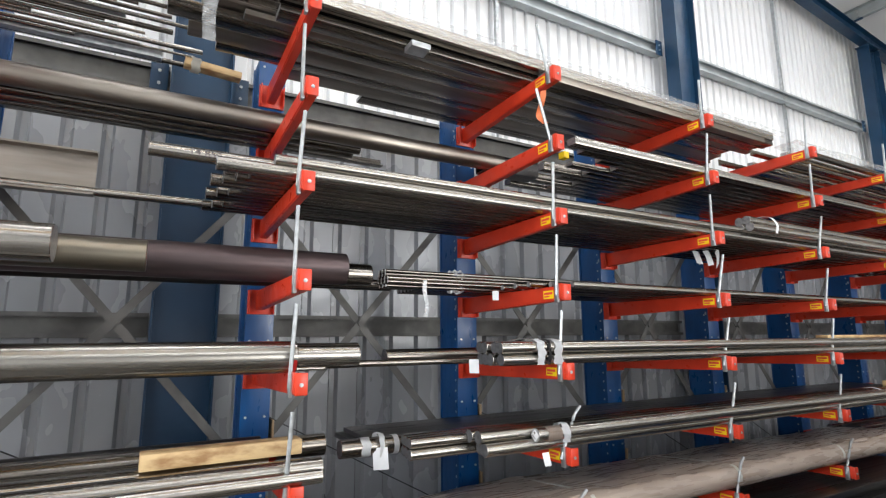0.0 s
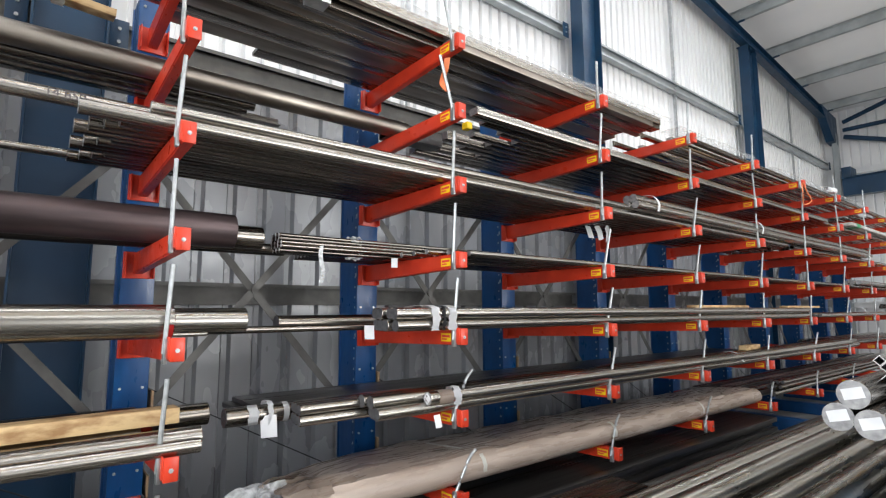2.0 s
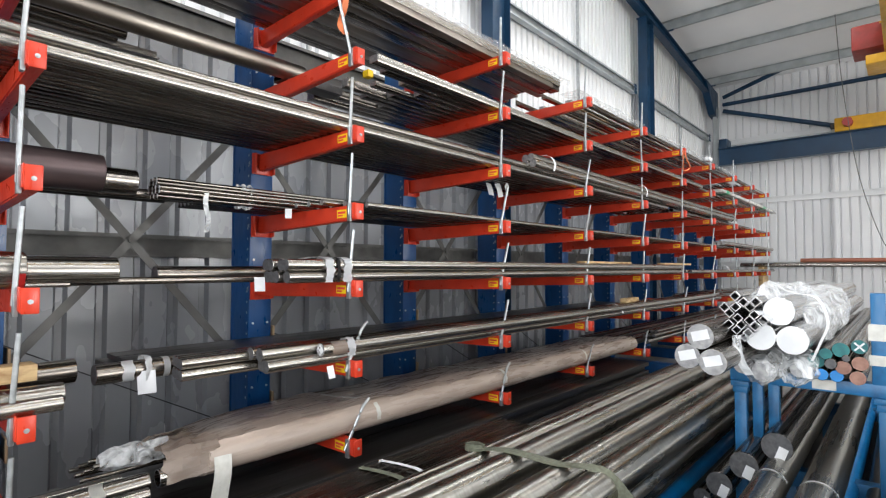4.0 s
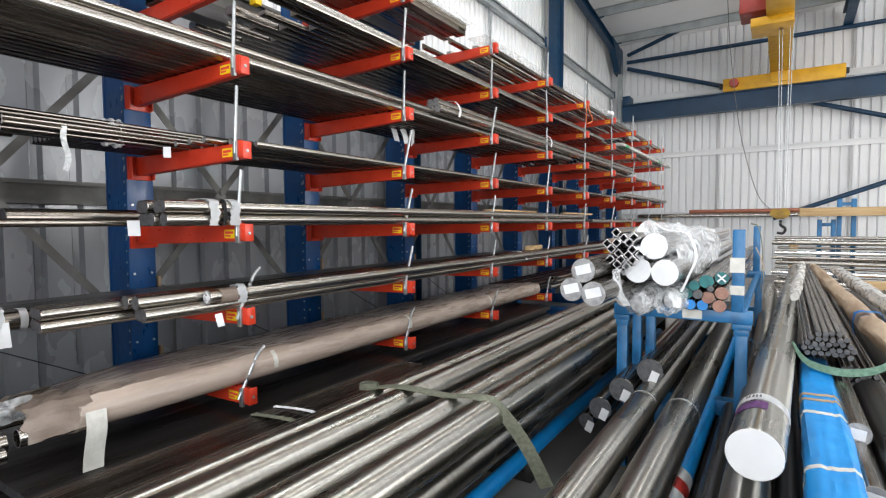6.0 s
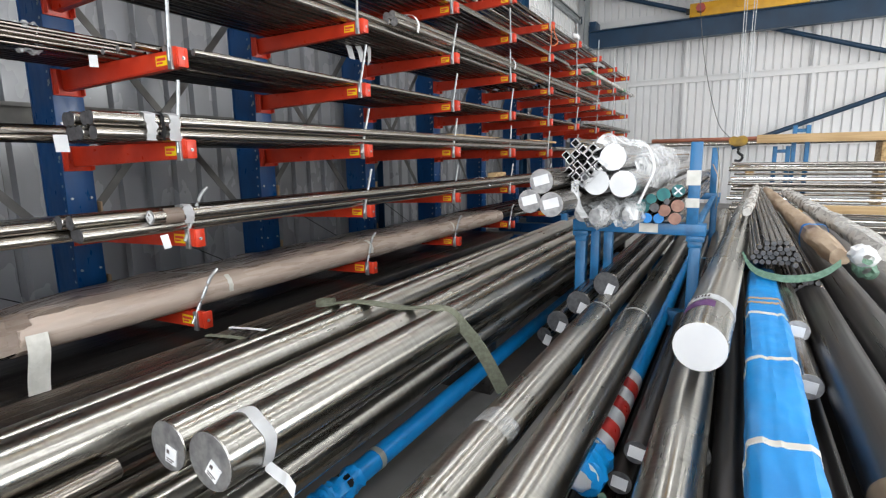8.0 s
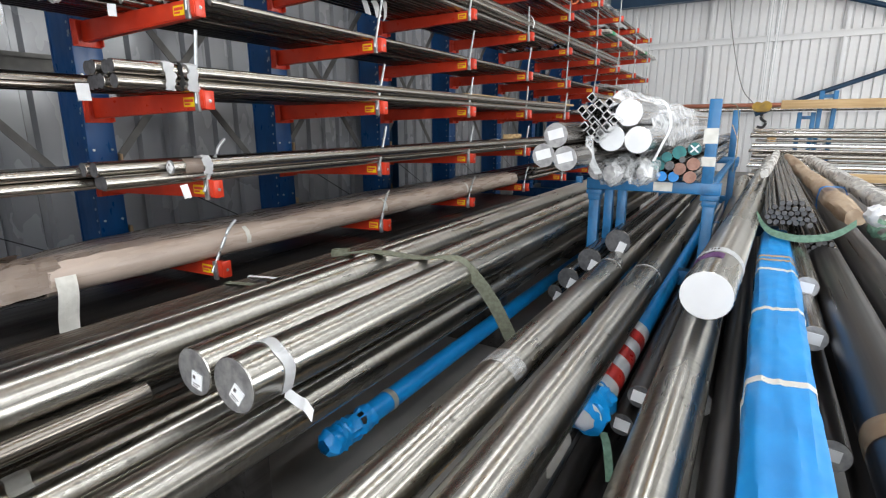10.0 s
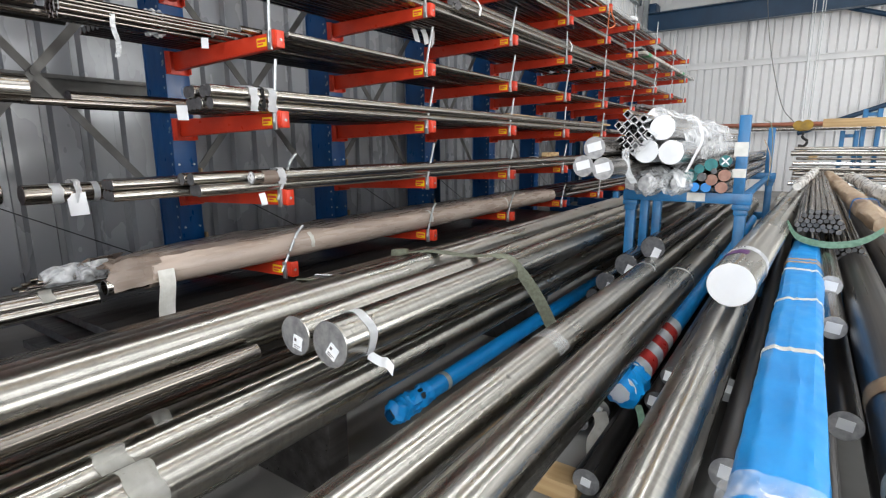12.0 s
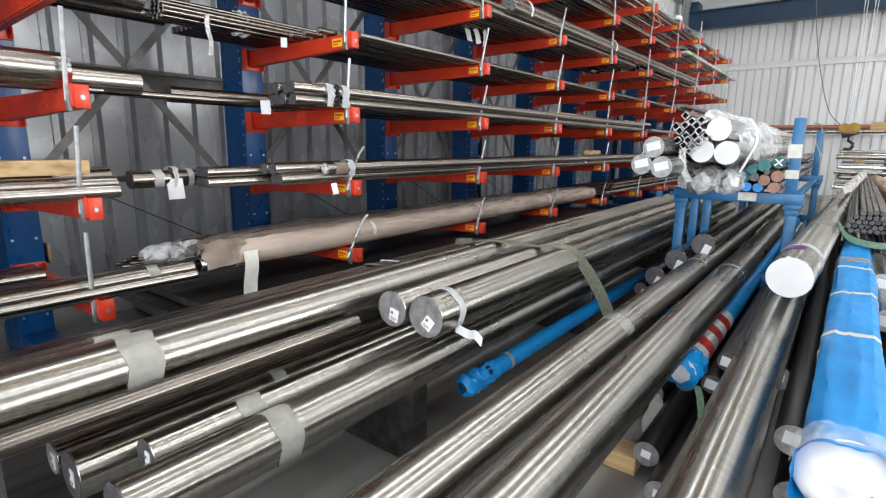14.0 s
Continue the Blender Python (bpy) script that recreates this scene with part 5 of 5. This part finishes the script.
# big bar with the pale end, and its neighbours
j_ = fbar(2.5, 0.78, 0.08, 0.0, 7.0, STEEL_F, CUT_W, "thick bright bar with a pale machined end", x1=2.76, z1=0.8)
band(j_, 0.24, 0.0805, 0.08, PURP, "purple paint mark", "paint_band", a0=75, a1=175, t=0.0006)
lab = band(j_, 0.33, 0.081, 0.07, WHITE, "printed white label tape")
for a in (92, 100, 107, 116, 122):
    band(lab, 0.33, 0.0825, 0.028, INK, "dark print", "print", a0=a, a1=a + 4, t=0.0016)
k_ = fbar(2.47, 0.55, 0.075, -3.0, 6.5, STEEL_F)

# bundle in blue plastic
def bundle_point(a, y, out):
    """A point of the wrapped bundle: a folded sheet with a flat top, slack towards its near end."""
    nv = noise.noise(Vector((math.cos(a) * 1.8, y * 2.6, math.sin(a) * 1.8)))
    fold = noise.noise(Vector((math.cos(a) * 5, y * 1.1, math.sin(a) * 5)))
    crease = abs(noise.noise(Vector((math.cos(a) * 3.3, y * 9.0, math.sin(a) * 3.3))))
    sq = (abs(math.cos(a)) ** 4 + abs(math.sin(a)) ** 4) ** (-1 / 4)
    pinch = 1 - 0.1 * max(0.0, y - 1.0) / 0.6
    r = (0.074 * sq + 0.006 * nv + 0.006 * fold - 0.005 * crease) * pinch + out
    cx, cz = 2.705 + 0.012 * y, 0.648
    return (cx + r * math.cos(a), y, cz + r * math.sin(a))


BUNDLE_Y = -1.19
bm = bmesh.new()
rows = []
for i in range(121):
    y = BUNDLE_Y + (1.75 - BUNDLE_Y) * i / 120
    row = []
    for k in range(56):
        a = 2 * math.pi * k / 56
        ragged = 0.035 * noise.noise(Vector((math.cos(a) * 3, 4.0, math.sin(a) * 3))) if i == 0 else 0.0
        px, py, pz = bundle_point(a, y, 0.012 * max(0, 1 - i / 3))
        row.append(bm.verts.new((px, py + ragged, pz)))
    rows.append(row)
for q, w in zip(rows, rows[1:]):
    for k in range(56):
        bm.faces.new((q[k], w[k], w[(k + 1) % 56], q[(k + 1) % 56]))
bm.faces.new(rows[-1][::-1])
bmesh.ops.recalc_face_normals(bm, faces=bm.faces)
wrap = tagged(part("wrapped_pack", bm, BLUEP), "bar bundle wrapped in bright blue plastic sheet", "wrapped bundle")
bm = bmesh.new()
grid = []
for j in range(7):
    rr = 0.083 * (j + 1) / 7
    ring = []
    for k in range(36):
        a = 2 * math.pi * k / 36
        nv = noise.noise(Vector((math.cos(a) * rr * 30, math.sin(a) * rr * 30, 2)))
        ring.append(bm.verts.new((2.692 + rr * math.cos(a), BUNDLE_Y - 0.012 + 0.01 * nv + 0.05 * (rr / 0.083) ** 6, 0.648 + rr * math.sin(a))))
    grid.append(ring)
tip = bm.verts.new((2.692, BUNDLE_Y - 0.012, 0.648))
for k in range(36):
    bm.faces.new((tip, grid[0][(k + 1) % 36], grid[0][k]))
for q, w in zip(grid, grid[1:]):
    for k in range(36):
        bm.faces.new((q[k], q[(k + 1) % 36], w[(k + 1) % 36], w[k]))
part("end_cover", bm, WHITE, wrap, "white plastic cover on the bundle's end")
bm = bmesh.new()
for dx, dz, w in ((-0.05, -0.035, 0.02), (0.045, -0.03, 0.018), (0.04, 0.012, 0.008)):
    add_box(bm, 2.692 + dx - w / 2, 2.692 + dx + w / 2, BUNDLE_Y - 0.026, BUNDLE_Y - 0.02, 0.648 + dz - 0.004, 0.648 + dz + 0.004)
part("print", bm, INK, wrap, "faint dark print")
pts = [bundle_point(radians(t), BUNDLE_Y + 0.04, 0.016) for t in range(20, 165, 6)]
part("film_collar", ribbon(pts, (0, 1, 0.2), 0.06, -0.002), FILM, wrap, "torn clear film collar")
for yy, mt, wd in ((-0.4, TAPE, 0.028), (0.18, TAPE, 0.026), (0.72, TAPE, 0.03), (0.9, CARD, 0.03), (0.98, CARD, 0.03)):
    pts = [bundle_point(radians(t), yy + 0.012 * math.sin(t * 0.05), 0.0025) for t in range(-30, 215, 8)]
    part("tape_band", ribbon(pts, (0, 1, 0), wd, -0.002), mt, wrap, "tape band")

# stillage bearers under this stack
for y in (-3.0, 1.55, 3.4, 5.4):
    ob = tagged(part("steel_bearer", box(1.9, 3.4, y, y + 0.08, 0.36, 0.45, 0.004), BLUE_S), "blue steel bearer under the bars", "bearer", "bearers")
    for x in (1.93, 3.3):
        ob2 = part("bearer_leg", box(x, x + 0.07, y + 0.005, y + 0.075, 0, 0.36, 0.003), BLUE_S, ob)

# rods in tight bundles beyond, with paper-wrapped packs
rngb = random.Random(5)
for cx, cz, rows_, y0 in ((2.77, 0.8, (7, 8, 7, 6, 4), 1.45), (2.9, 0.64, (6, 7, 6, 5), 1.55)):
    for j, cnt in enumerate(rows_):
        for i in range(cnt):
            fbar(cx + 0.029 * (i - (cnt - 1) / 2), cz + 0.026 * j, 0.0142, y0 + rngb.uniform(-0.03, 0.03), 6.5, STEEL_D, CUT_D, "grey steel rod of a strapped bundle", name="steel_rod", category="steel rod", x1=cx + 0.029 * (i - (cnt - 1) / 2) + 0.05)
st = part("sling_strap", ribbon(spline([(2.62, 1.5, 0.83), (2.68, 1.42, 0.76), (2.8, 1.36, 0.74), (2.91, 1.36, 0.755), (2.98, 1.38, 0.785), (3.04, 1.42, 0.83)], 6), (0, 0.8, 1), 0.04, 0.003), STRAP_G)
tagged(st, "green webbing sling under the rod bundles", "strap")


def wrapped(x, z, r, y0, y1, x1, z1, mat, label, seed):
    bm = bmesh.new()
    rows = []
    n = 50
    for i in range(n + 1):
        t = i / n
        row = []
        for k in range(18):
            a = 2 * math.pi * k / 18
            nv = noise.noise(Vector((math.cos(a) * 1.4 + seed, t * 14, math.sin(a) * 1.4)))
            rr = r * (1 + 0.28 * nv) * (0.75 + 0.25 * min(1, i / 4))
            row.append(bm.verts.new((x + (x1 - x) * t + rr * math.cos(a), y0 + (y1 - y0) * t, z + (z1 - z) * t + rr * math.sin(a))))
        rows.append(row)
    for q, w in zip(rows, rows[1:]):
        for k in range(18):
            bm.faces.new((q[k], w[k], w[(k + 1) % 18], q[(k + 1) % 18]))
    bm.faces.new(rows[0])
    bm.faces.new(rows[-1][::-1])
    bmesh.ops.recalc_face_normals(bm, faces=bm.faces)
    return tagged(part("wrapped_pack", bm, mat), label, "wrapped pack", "wrapped packs")


wrapped(3.04, 0.84, 0.058, 1.5, 6.4, 2.93, 0.87, CARD_W, "bundle wrapped in brown card and paper", 1)
wrapped(3.25, 0.86, 0.06, 1.6, 6.4, 3.15, 0.86, FILMW, "tube bundle wrapped in cloudy film", 2)
wrapped(2.64, 0.98, 0.035, 2.3, 5.5, 2.78, 0.97, FILMW, "slim bundle wrapped in cloudy film", 3)
for x, r, z, y0 in ((2.935, 0.08, 0.6, -2.5), (3.12, 0.09, 0.57, -2.5), (3.33, 0.09, 0.56, -2.0)):
    bb = fbar(x, z, r, y0, 6.2, STEEL_B, CUT, "thick dark round bar in a floor stack, taped", x1=x + 0.04)
    if r < 0.085:
        band(bb, 2.12, r + 0.0008, 0.09, CARD, "wide brown tape", a0=-40, a1=190)
        band(bb, 1.68, r + 0.0008, 0.06, TAPE, "cloudy tape", a0=-40, a1=190)
# dark bars low in the gaps of the stack
for x, z, r, y0 in ((2.6, 0.5, 0.045, -0.75), (2.62, 0.3, 0.05, -0.2), (2.74, 0.34, 0.06, -0.9), (2.86, 0.4, 0.05, -0.1), (2.5, 0.26, 0.055, 0.3), (2.4, 0.12, 0.06, -0.5), (2.62, 0.1, 0.06, -0.35), (2.83, 0.09, 0.06, -0.2), (3.0, 0.3, 0.08, -1.2)):
    bb = fbar(x, z, r, y0, 5.2, STEEL_B, CUT, "dark round bar low in the floor stack")
    if r < 0.056:
        tag_on_end(bb, 0.045, 0.035, 0, 0.005, 8, True)
for y0 in (-0.05, 0.35):
    bb = fbar(2.82 - 0.005 * (y0 > 0), 0.595 + 0.07 * (y0 > 0), 0.045, y0 + 0.35, 5, STEEL_D, CUT, "round bar with a white label on its end")
    tag_on_end(bb, 0.05, 0.04, 0, 0, 8, True)

# ---- blue stillage holding the short stock ----
sti = empty("stillage", pose(0, 0, 0))
tagged(sti, "scuffed blue steel stillage full of bars", "stillage")
SY = [1.4, 4.1]
for y in SY:
    for x0 in (1.74, 2.36):
        part("post", box(x0, x0 + 0.06, y, y + 0.06, 0.0, 0.9, 0.004), BLUE_S, sti)
        if x0 > 2:
            part("upper_post", box(x0 - 0.02, x0 + 0.038, y, y + 0.06, 0.985, 1.43, 0.004), BLUE_S, sti)
        bm = bmesh.new()
        add_box(bm, x0 - 0.015, x0 + 0.075, y - 0.015, y + 0.075, 0.895, 0.925, 0.003)
        add_box(bm, x0 - 0.006, x0 + 0.066, y - 0.006, y + 0.066, 0.862, 0.895, 0.003)
        part("foot_cup", bm, BLUE_S, sti)
    part("cross_beam", box(1.72, 2.44, y, y + 0.08, 0.925, 0.99, 0.004), BLUE_S, sti)
    for x0 in (1.825, 1.9):
        part("stub_leg", box(x0, x0 + 0.05, y + 0.02, y + 0.07, 0.62, 0.925, 0.003), BLUE_S, sti)
part("side_rail", box(2.36, 2.4, SY[0] + 0.08, SY[1], 0.935, 0.965, 0.003), BLUE_S, sti)
part("side_rail", box(1.74, 1.8, SY[0] + 0.08, SY[1], 0.935, 0.985, 0.003), BLUE_S, sti)
part("paper_patch", box(2.33, 2.4, 1.3965, 1.3995, 1.08, 1.13, 0), TAPE, sti, "torn paper label")
part("paper_patch", box(2.33, 2.4, 1.3965, 1.3995, 1.2, 1.28, 0), TAPE, sti, "torn paper label")
part("paper_patch", box(2.1, 2.2, 1.3965, 1.3995, 0.935, 0.985, 0), TAPE, sti, "torn paper label")
SG = "stock in the stillage"
zb = 0.992
for x, z, r, y0, lab in ((1.804, 1.255, 0.056, 0.55, 1), (1.75, 1.165, 0.055, 0.55, 1), (1.86, 1.155, 0.056, 0.52, 1)):
    bb = bar(x, z, r, y0, 5.0, STEEL_D, CUT, "grey bar with a white label on its end", group=SG)
    tag_on_end(bb, 0.07, 0.042, 0, 0.005, -15, True)
SIL = material("polished_aluminium", (0.8, 0.8, 0.8), 0.2, 1.0, (0.68, 0.68, 0.69), (25, 1.5, 25), rvar=0.06)
for x, z in ((2.04, 1.355), (2.09, 1.228), (1.965, 1.236)):
    bb = bar(x, z, 0.064, 0.9, 4.6, SIL, WHITE, "polished silver bar with a white end", group=SG)
for x, z, e, r in ((2.23, 1.155, GREEN_E, 0.036), (2.3, 1.175, GREEN_E, 0.034), (2.237, 1.069, RUST_E, 0.033), (2.301, 1.095, RUST_E, 0.034), (2.292, 1.027, RUST_E, 0.033), (2.21, 1.024, BLUE_E, 0.03),
                   (2.15, 1.024, BLUE_E, 0.03), (2.128, 1.09, GREEN_E, 0.038), (2.17, 1.13, GREEN_E, 0.03), (2.06, 1.04, CUT, 0.045), (2.19, 1.085, CUT_D, 0.026), (2.25, 1.118, CUT_D, 0.017)):
    bb = bar(x, z, r, 1.28 + 0.05 * ((x * 100) % 3) / 3, 4.8, STEEL_D, e, "steel bar with a colour-marked end", group=SG)
    if x == 2.3:
        for s in (45, -45):
            part("paint_stroke", box(-0.027, 0.027, -0.003, -0.0016, -0.004, 0.004, 0), WHITE, bb, "white paint stroke", pose(0, 0, 0, 0, s, 0))
bb = bar(1.95, 1.05, 0.055, 1.05, 4.4, STEEL_D, CUT, "dull bar in the stillage's bottom layer", group=SG)
bb = bar(1.83, 1.05, 0.05, 1.2, 4.4, STEEL_D, CUT, "dull bar in the stillage's bottom layer", group=SG)
# square tubes in film
for i in range(5):
    for j in range(5):
        if abs(i - j) < 4 and i + j < 8:
            if (i * 7 + j * 3) % 11 in (4, 9):
                continue
            x, z = 1.915 + 0.0265 * (i - j) + rngb.uniform(-0.003, 0.003), 1.345 + 0.0265 * (i + j - 4) + rngb.uniform(-0.003, 0.003)
            ob = bar(x, z, 0.0235, 0.8 + rngb.uniform(-0.03, 0.03), 4.2, SIL, CUT_W, "small polished square tube in a bundle", "square_tube", "square tube", SG, wall=0.005, sides=4, roll=45)


def film_blob(x, y, z, r, ln, seed, label):
    """A crumpled sleeve of film, closed loosely round bar ends."""
    bm = bmesh.new()
    rows = []
    for i in range(14):
        t = i / 13
        row = []
        for k in range(20):
            a = 2 * math.pi * k / 20
            nv = noise.noise(Vector((math.cos(a) * 2.5 + seed, t * 6, math.sin(a) * 2.5)))
            rr = r * (0.55 + 0.5 * min(1, t * 5)) * (1 + 0.3 * nv)
            row.append(bm.verts.new((x + rr * math.cos(a), y + ln * t, z + rr * math.sin(a))))
        rows.append(row)
    for q, w in zip(rows, rows[1:]):
        for k in range(20):
            bm.faces.new((q[k], w[k], w[(k + 1) % 20], q[(k + 1) % 20]))
    ob = part("plastic_film", bm, FILM_C)
    ob.visible_shadow = False
    return tagged(ob, label, "film", "wrapping film")


film_blob(1.94, 0.97, 1.06, 0.075, 0.5, 4, "crumpled clear film round bar ends")
film_blob(2.07, 1.02, 1.06, 0.07, 0.4, 8, "crumpled clear film round bar ends")
film_blob(1.94, 0.95, 1.34, 0.12, 1.2, 2, "clear film round a square tube bundle")
film_blob(2.03, 1.15, 1.28, 0.15, 1.6, 6, "clear film round polished bars")
ob = part("film_tail", ribbon(spline([(1.9, 0.75, 1.25), (1.905, 0.74, 1.2), (1.915, 0.76, 1.13), (1.94, 0.8, 1.07)], 6), (0.8, 0.2, 0.1), 0.035), FILM_C)
tagged(ob, "torn white film hanging from the bundle", "film", "wrapping film")
ob = part("tie_band", ribbon(spline([(2.07, 1.15, 1.43), (2.16, 1.13, 1.41), (2.2, 1.12, 1.3), (2.17, 1.1, 1.2), (2.14, 1.08, 1.12)], 6), (0.2, 1, 0), 0.035), WHITE)
tagged(ob, "white plastic tie round polished bars", "tie", "ties")
st = part("sling_strap", ribbon(spline([(2.36, 3.0, 1.46), (2.42, 2.9, 1.42), (2.45, 2.85, 1.2), (2.44, 2.85, 0.95)], 6), (0, 1, 0.1), 0.06, 0.004), STRAP)
tagged(st, "olive webbing sling hanging over the stock", "strap")
ob = part("card_strip", ribbon(spline([(2.42, 2.3, 1.3), (2.46, 2.3, 1.2), (2.47, 2.3, 1.08)], 5), (0, 1, 0), 0.08), CARD)
tagged(ob, "torn brown card hanging at the stillage", "card")
# small stillage corner seen behind the stack
sm = empty("small_stillage", pose(1.0, 3.6, 0))
tagged(sm, "blue steel stillage corner behind the bar stack", "stillage")
part("post", box(0.0, 0.06, 0, 0.06, 0, 0.78, 0.003), BLUE_S, sm)
part("post", box(0.14, 0.2, 0, 0.06, 0, 0.78, 0.003), BLUE_S, sm)
part("plate", box(0, 0.2, 0.0, 0.06, 0.6, 0.66, 0.003), BLUE_S, sm)
for k, y in enumerate((1.1, 2.4)):
    ob = tagged(part("base_tray", box(0.2, 0.85, y, y + 0.9, 0.0, 0.3, 0.01), BLUE), "blue steel base tray below the rack", "tray", "base trays")
for x, r in ((0.35, 0.045), (0.5, 0.05), (0.75, 0.04)):
    fbar(x, 0.3 + r, r, 1.15, 8.5, STEEL_B, CUT_D, "dark round bar in front of the rack base")
fbar(0.86, 0.62, 0.03, -1.6, 5.8, STEEL_D, CUT_D, "slim dull bar beside the stack")
for y in (3.22, 5.02):
    ob = tagged(part("steel_bearer", box(0.82, 0.92, y, y + 0.07, 0.0, 0.5905, 0.004), STEEL_B), "black steel bearer under a slim bar", "bearer", "bearers")

# ---- far stock lying across the hall ----
ob = tagged(part("timber_beam", box(3.5, 6.2, 8.42, 8.56, 0.42, 0.54, 0.004), TIMBER_X), "pale timber beam in front of far tubes", "timber")
for x in (3.7, 5.9):
    part("timber_foot", box(x, x + 0.1, 8.43, 8.55, 0, 0.42, 0.004), TIMBER, ob)
ob = part("leafy_film", ribbon(spline([(2.27, -0.24, 0.36), (2.285, -0.25, 0.33), (2.3, -0.27, 0.28), (2.31, -0.28, 0.22)], 5), (1, 0.2, 0.1), 0.025), STRAP_G)
tagged(ob, "scrap of green plastic beside a bar end", "plastic strip")
ob = part("film_scrap", ribbon(spline([(2.04, 0.08, 0.12), (2.07, 0.02, 0.1), (2.06, -0.04, 0.06), (2.08, -0.1, 0.03)], 5), (1, 0.2, 0.3), 0.06), TAPE)
tagged(ob, "torn cloudy film at a low bar's end", "film", "wrapping film")
for lev, z0 in enumerate((0.35, 0.75, 1.1)):
    for x0 in (2.7, 5.6):
        ob = tagged(part("timber_bearer", box(x0, x0 + 0.12, 8.6, 9.6, z0 - 0.09, z0 - 0.002, 0.004), TIMBER), "timber bearer between tube layers", "timber", "far bearers")
    for k in range(9):
        r = 0.032 + 0.012 * ((k + lev) % 3 == 0)
        bb = bar(0, 0, r, 0, 4.6, (STEEL, SIL, STEEL)[k % 3], CUT, "bright steel tube in a far stack", "steel_tube", "steel tube", "far tubes")
        bb.matrix_basis = Matrix.Translation((2.5 + 0.05 * (k % 4), 8.68 + 0.105 * k, z0 + r)) @ Matrix.Rotation(radians(-90), 4, "Z")
for k in range(14):
    r = (0.04, 0.027, 0.036, 0.022)[(k * 5) % 4]
    bb = bar(0, 0, r, 0, 4.8, (STEEL, STEEL_D, SIL, STEEL)[(k * 3) % 4], CUT, "bright steel tube in a far stack", "steel_tube", "steel tube", "far tubes")
    bb.matrix_basis = Matrix.Translation((2.45 + 0.04 * (k % 3), 8.62, 0.12 + 0.083 * k)) @ Matrix.Rotation(radians(-90), 4, "Z")
ob = tagged(part("timber_beam", box(2.85, 5.9, 9.6, 9.715, 1.56, 1.71, 0.004), TIMBER_X), "pale timber beam across blue posts", "timber")
for x, zt in ((3.12, 1.5), (3.4, 1.86)):
    us = empty("blue_upright", pose(x, 9.72, 0))
    tagged(us, "blue steel stillage upright beyond the tubes", "stillage", "far uprights")
    part("post", box(0, 0.07, 0, 0.07, 0, zt, 0.003), BLUE_S, us)
    part("post", box(0.2, 0.27, 0, 0.07, 0, zt, 0.003), BLUE_S, us)
    part("tie", box(0.07, 0.2, 0.01, 0.06, zt - 0.12, zt - 0.06, 0.002), BLUE_S, us)
bm = bmesh.new()
add_round(bm, (0.6, 12.9, 1.73), (4.6, 12.9, 1.73), 0.05, 12)
tagged(part("copper_pipe", bm, material("reddish_pipe", (0.4, 0.15, 0.09), 0.5, 0.3, (0.28, 0.1, 0.06), (3, 20, 20))), "reddish pipe lying across far racks", "pipe")
bm = bmesh.new()
for k in range(5):
    add_round(bm, (-0.6, 12.6 + 0.09 * k, 1.62 + 0.02 * (k % 2)), (5.4, 12.6 + 0.09 * k, 1.62 + 0.02 * (k % 2)), 0.04, 12)
tagged(part("far_tubes", bm, STEEL), "bright tubes lying across far racks", "steel tube", kind="stuff")
for x in (-0.2, 5.2):
    ob = tagged(part("rack_trestle", box(x, x + 0.1, 12.5, 13.1, 0, 1.58, 0.004), TIMBER), "timber trestle under far tubes", "trestle", "trestles")
ob = film_blob(3.12, 1.3, 0.87, 0.045, 0.2, 21, "white and green plastic bag end beside the sling")
ob.data.materials[0] = WHITE
film_blob(-0.36, -1.12, TOP[6] + 0.07, 0.055, 0.3, 12, "crumpled clear film on thin rods beside the pack")
for y in (2.2, 4.6):
    ob = tagged(part("steel_bearer", box(1.54, 1.72, y, y + 0.09, 0.0, 0.268, 0.004), STEEL_B), "black steel bearer under the floor stack", "bearer", "bearers")

# crumpled sleeves and scraps at bar ends
film_blob(-0.49, -0.42, TOP[3] + 0.06, 0.068, 0.1, 33, "crumpled clear film round a rod bundle")
ob = part("film_tail", ribbon(spline([(-0.4, -0.62, TOP[3] + 0.05), (-0.385, -0.63, TOP[3] - 0.02), (-0.39, -0.61, TOP[3] - 0.1), (-0.375, -0.63, TOP[3] - 0.17)], 5), (0.3, 1, 0), 0.025), FILM_C)
tagged(ob, "hanging tail of clear plastic film", "film", "wrapping film")
for x, y, zz, r, ln, seed in ((1.42, -0.6, 0.22, 0.046, 0.1, 41), (1.42, -0.52, 0.22, 0.045, 0.16, 42), (2.215, -0.28, 0.405, 0.064, 0.16, 43)):
    ob = film_blob(x, y, zz, r, ln, seed, "crumpled blue plastic at a wrapped bar's end")
    ob.data.materials[0] = BLUEP
    ob.visible_shadow = True
ob = film_blob(3.13, 1.32, 0.81, 0.04, 0.15, 51, "green plastic bag end beside the sling")
ob.data.materials[0] = STRAP_G
crumpled_wrap(2.955, 3.085, 0.775, 0.905, 2.3, 0.06, 61, BLUE_E, "blue tape round a card-wrapped bundle")
crumpled_wrap(-0.355, -0.245, TOP[5] + 0.002, TOP[5] + 0.098, -0.95, 0.025, 71, WHITE, "creased white plastic round a bar's end")
crumpled_wrap(0.045, 0.125, TOP[5] + 0.05, TOP[5] + 0.13, -0.02, 0.05, 73, WHITE, "creased white plastic tie on a bar")
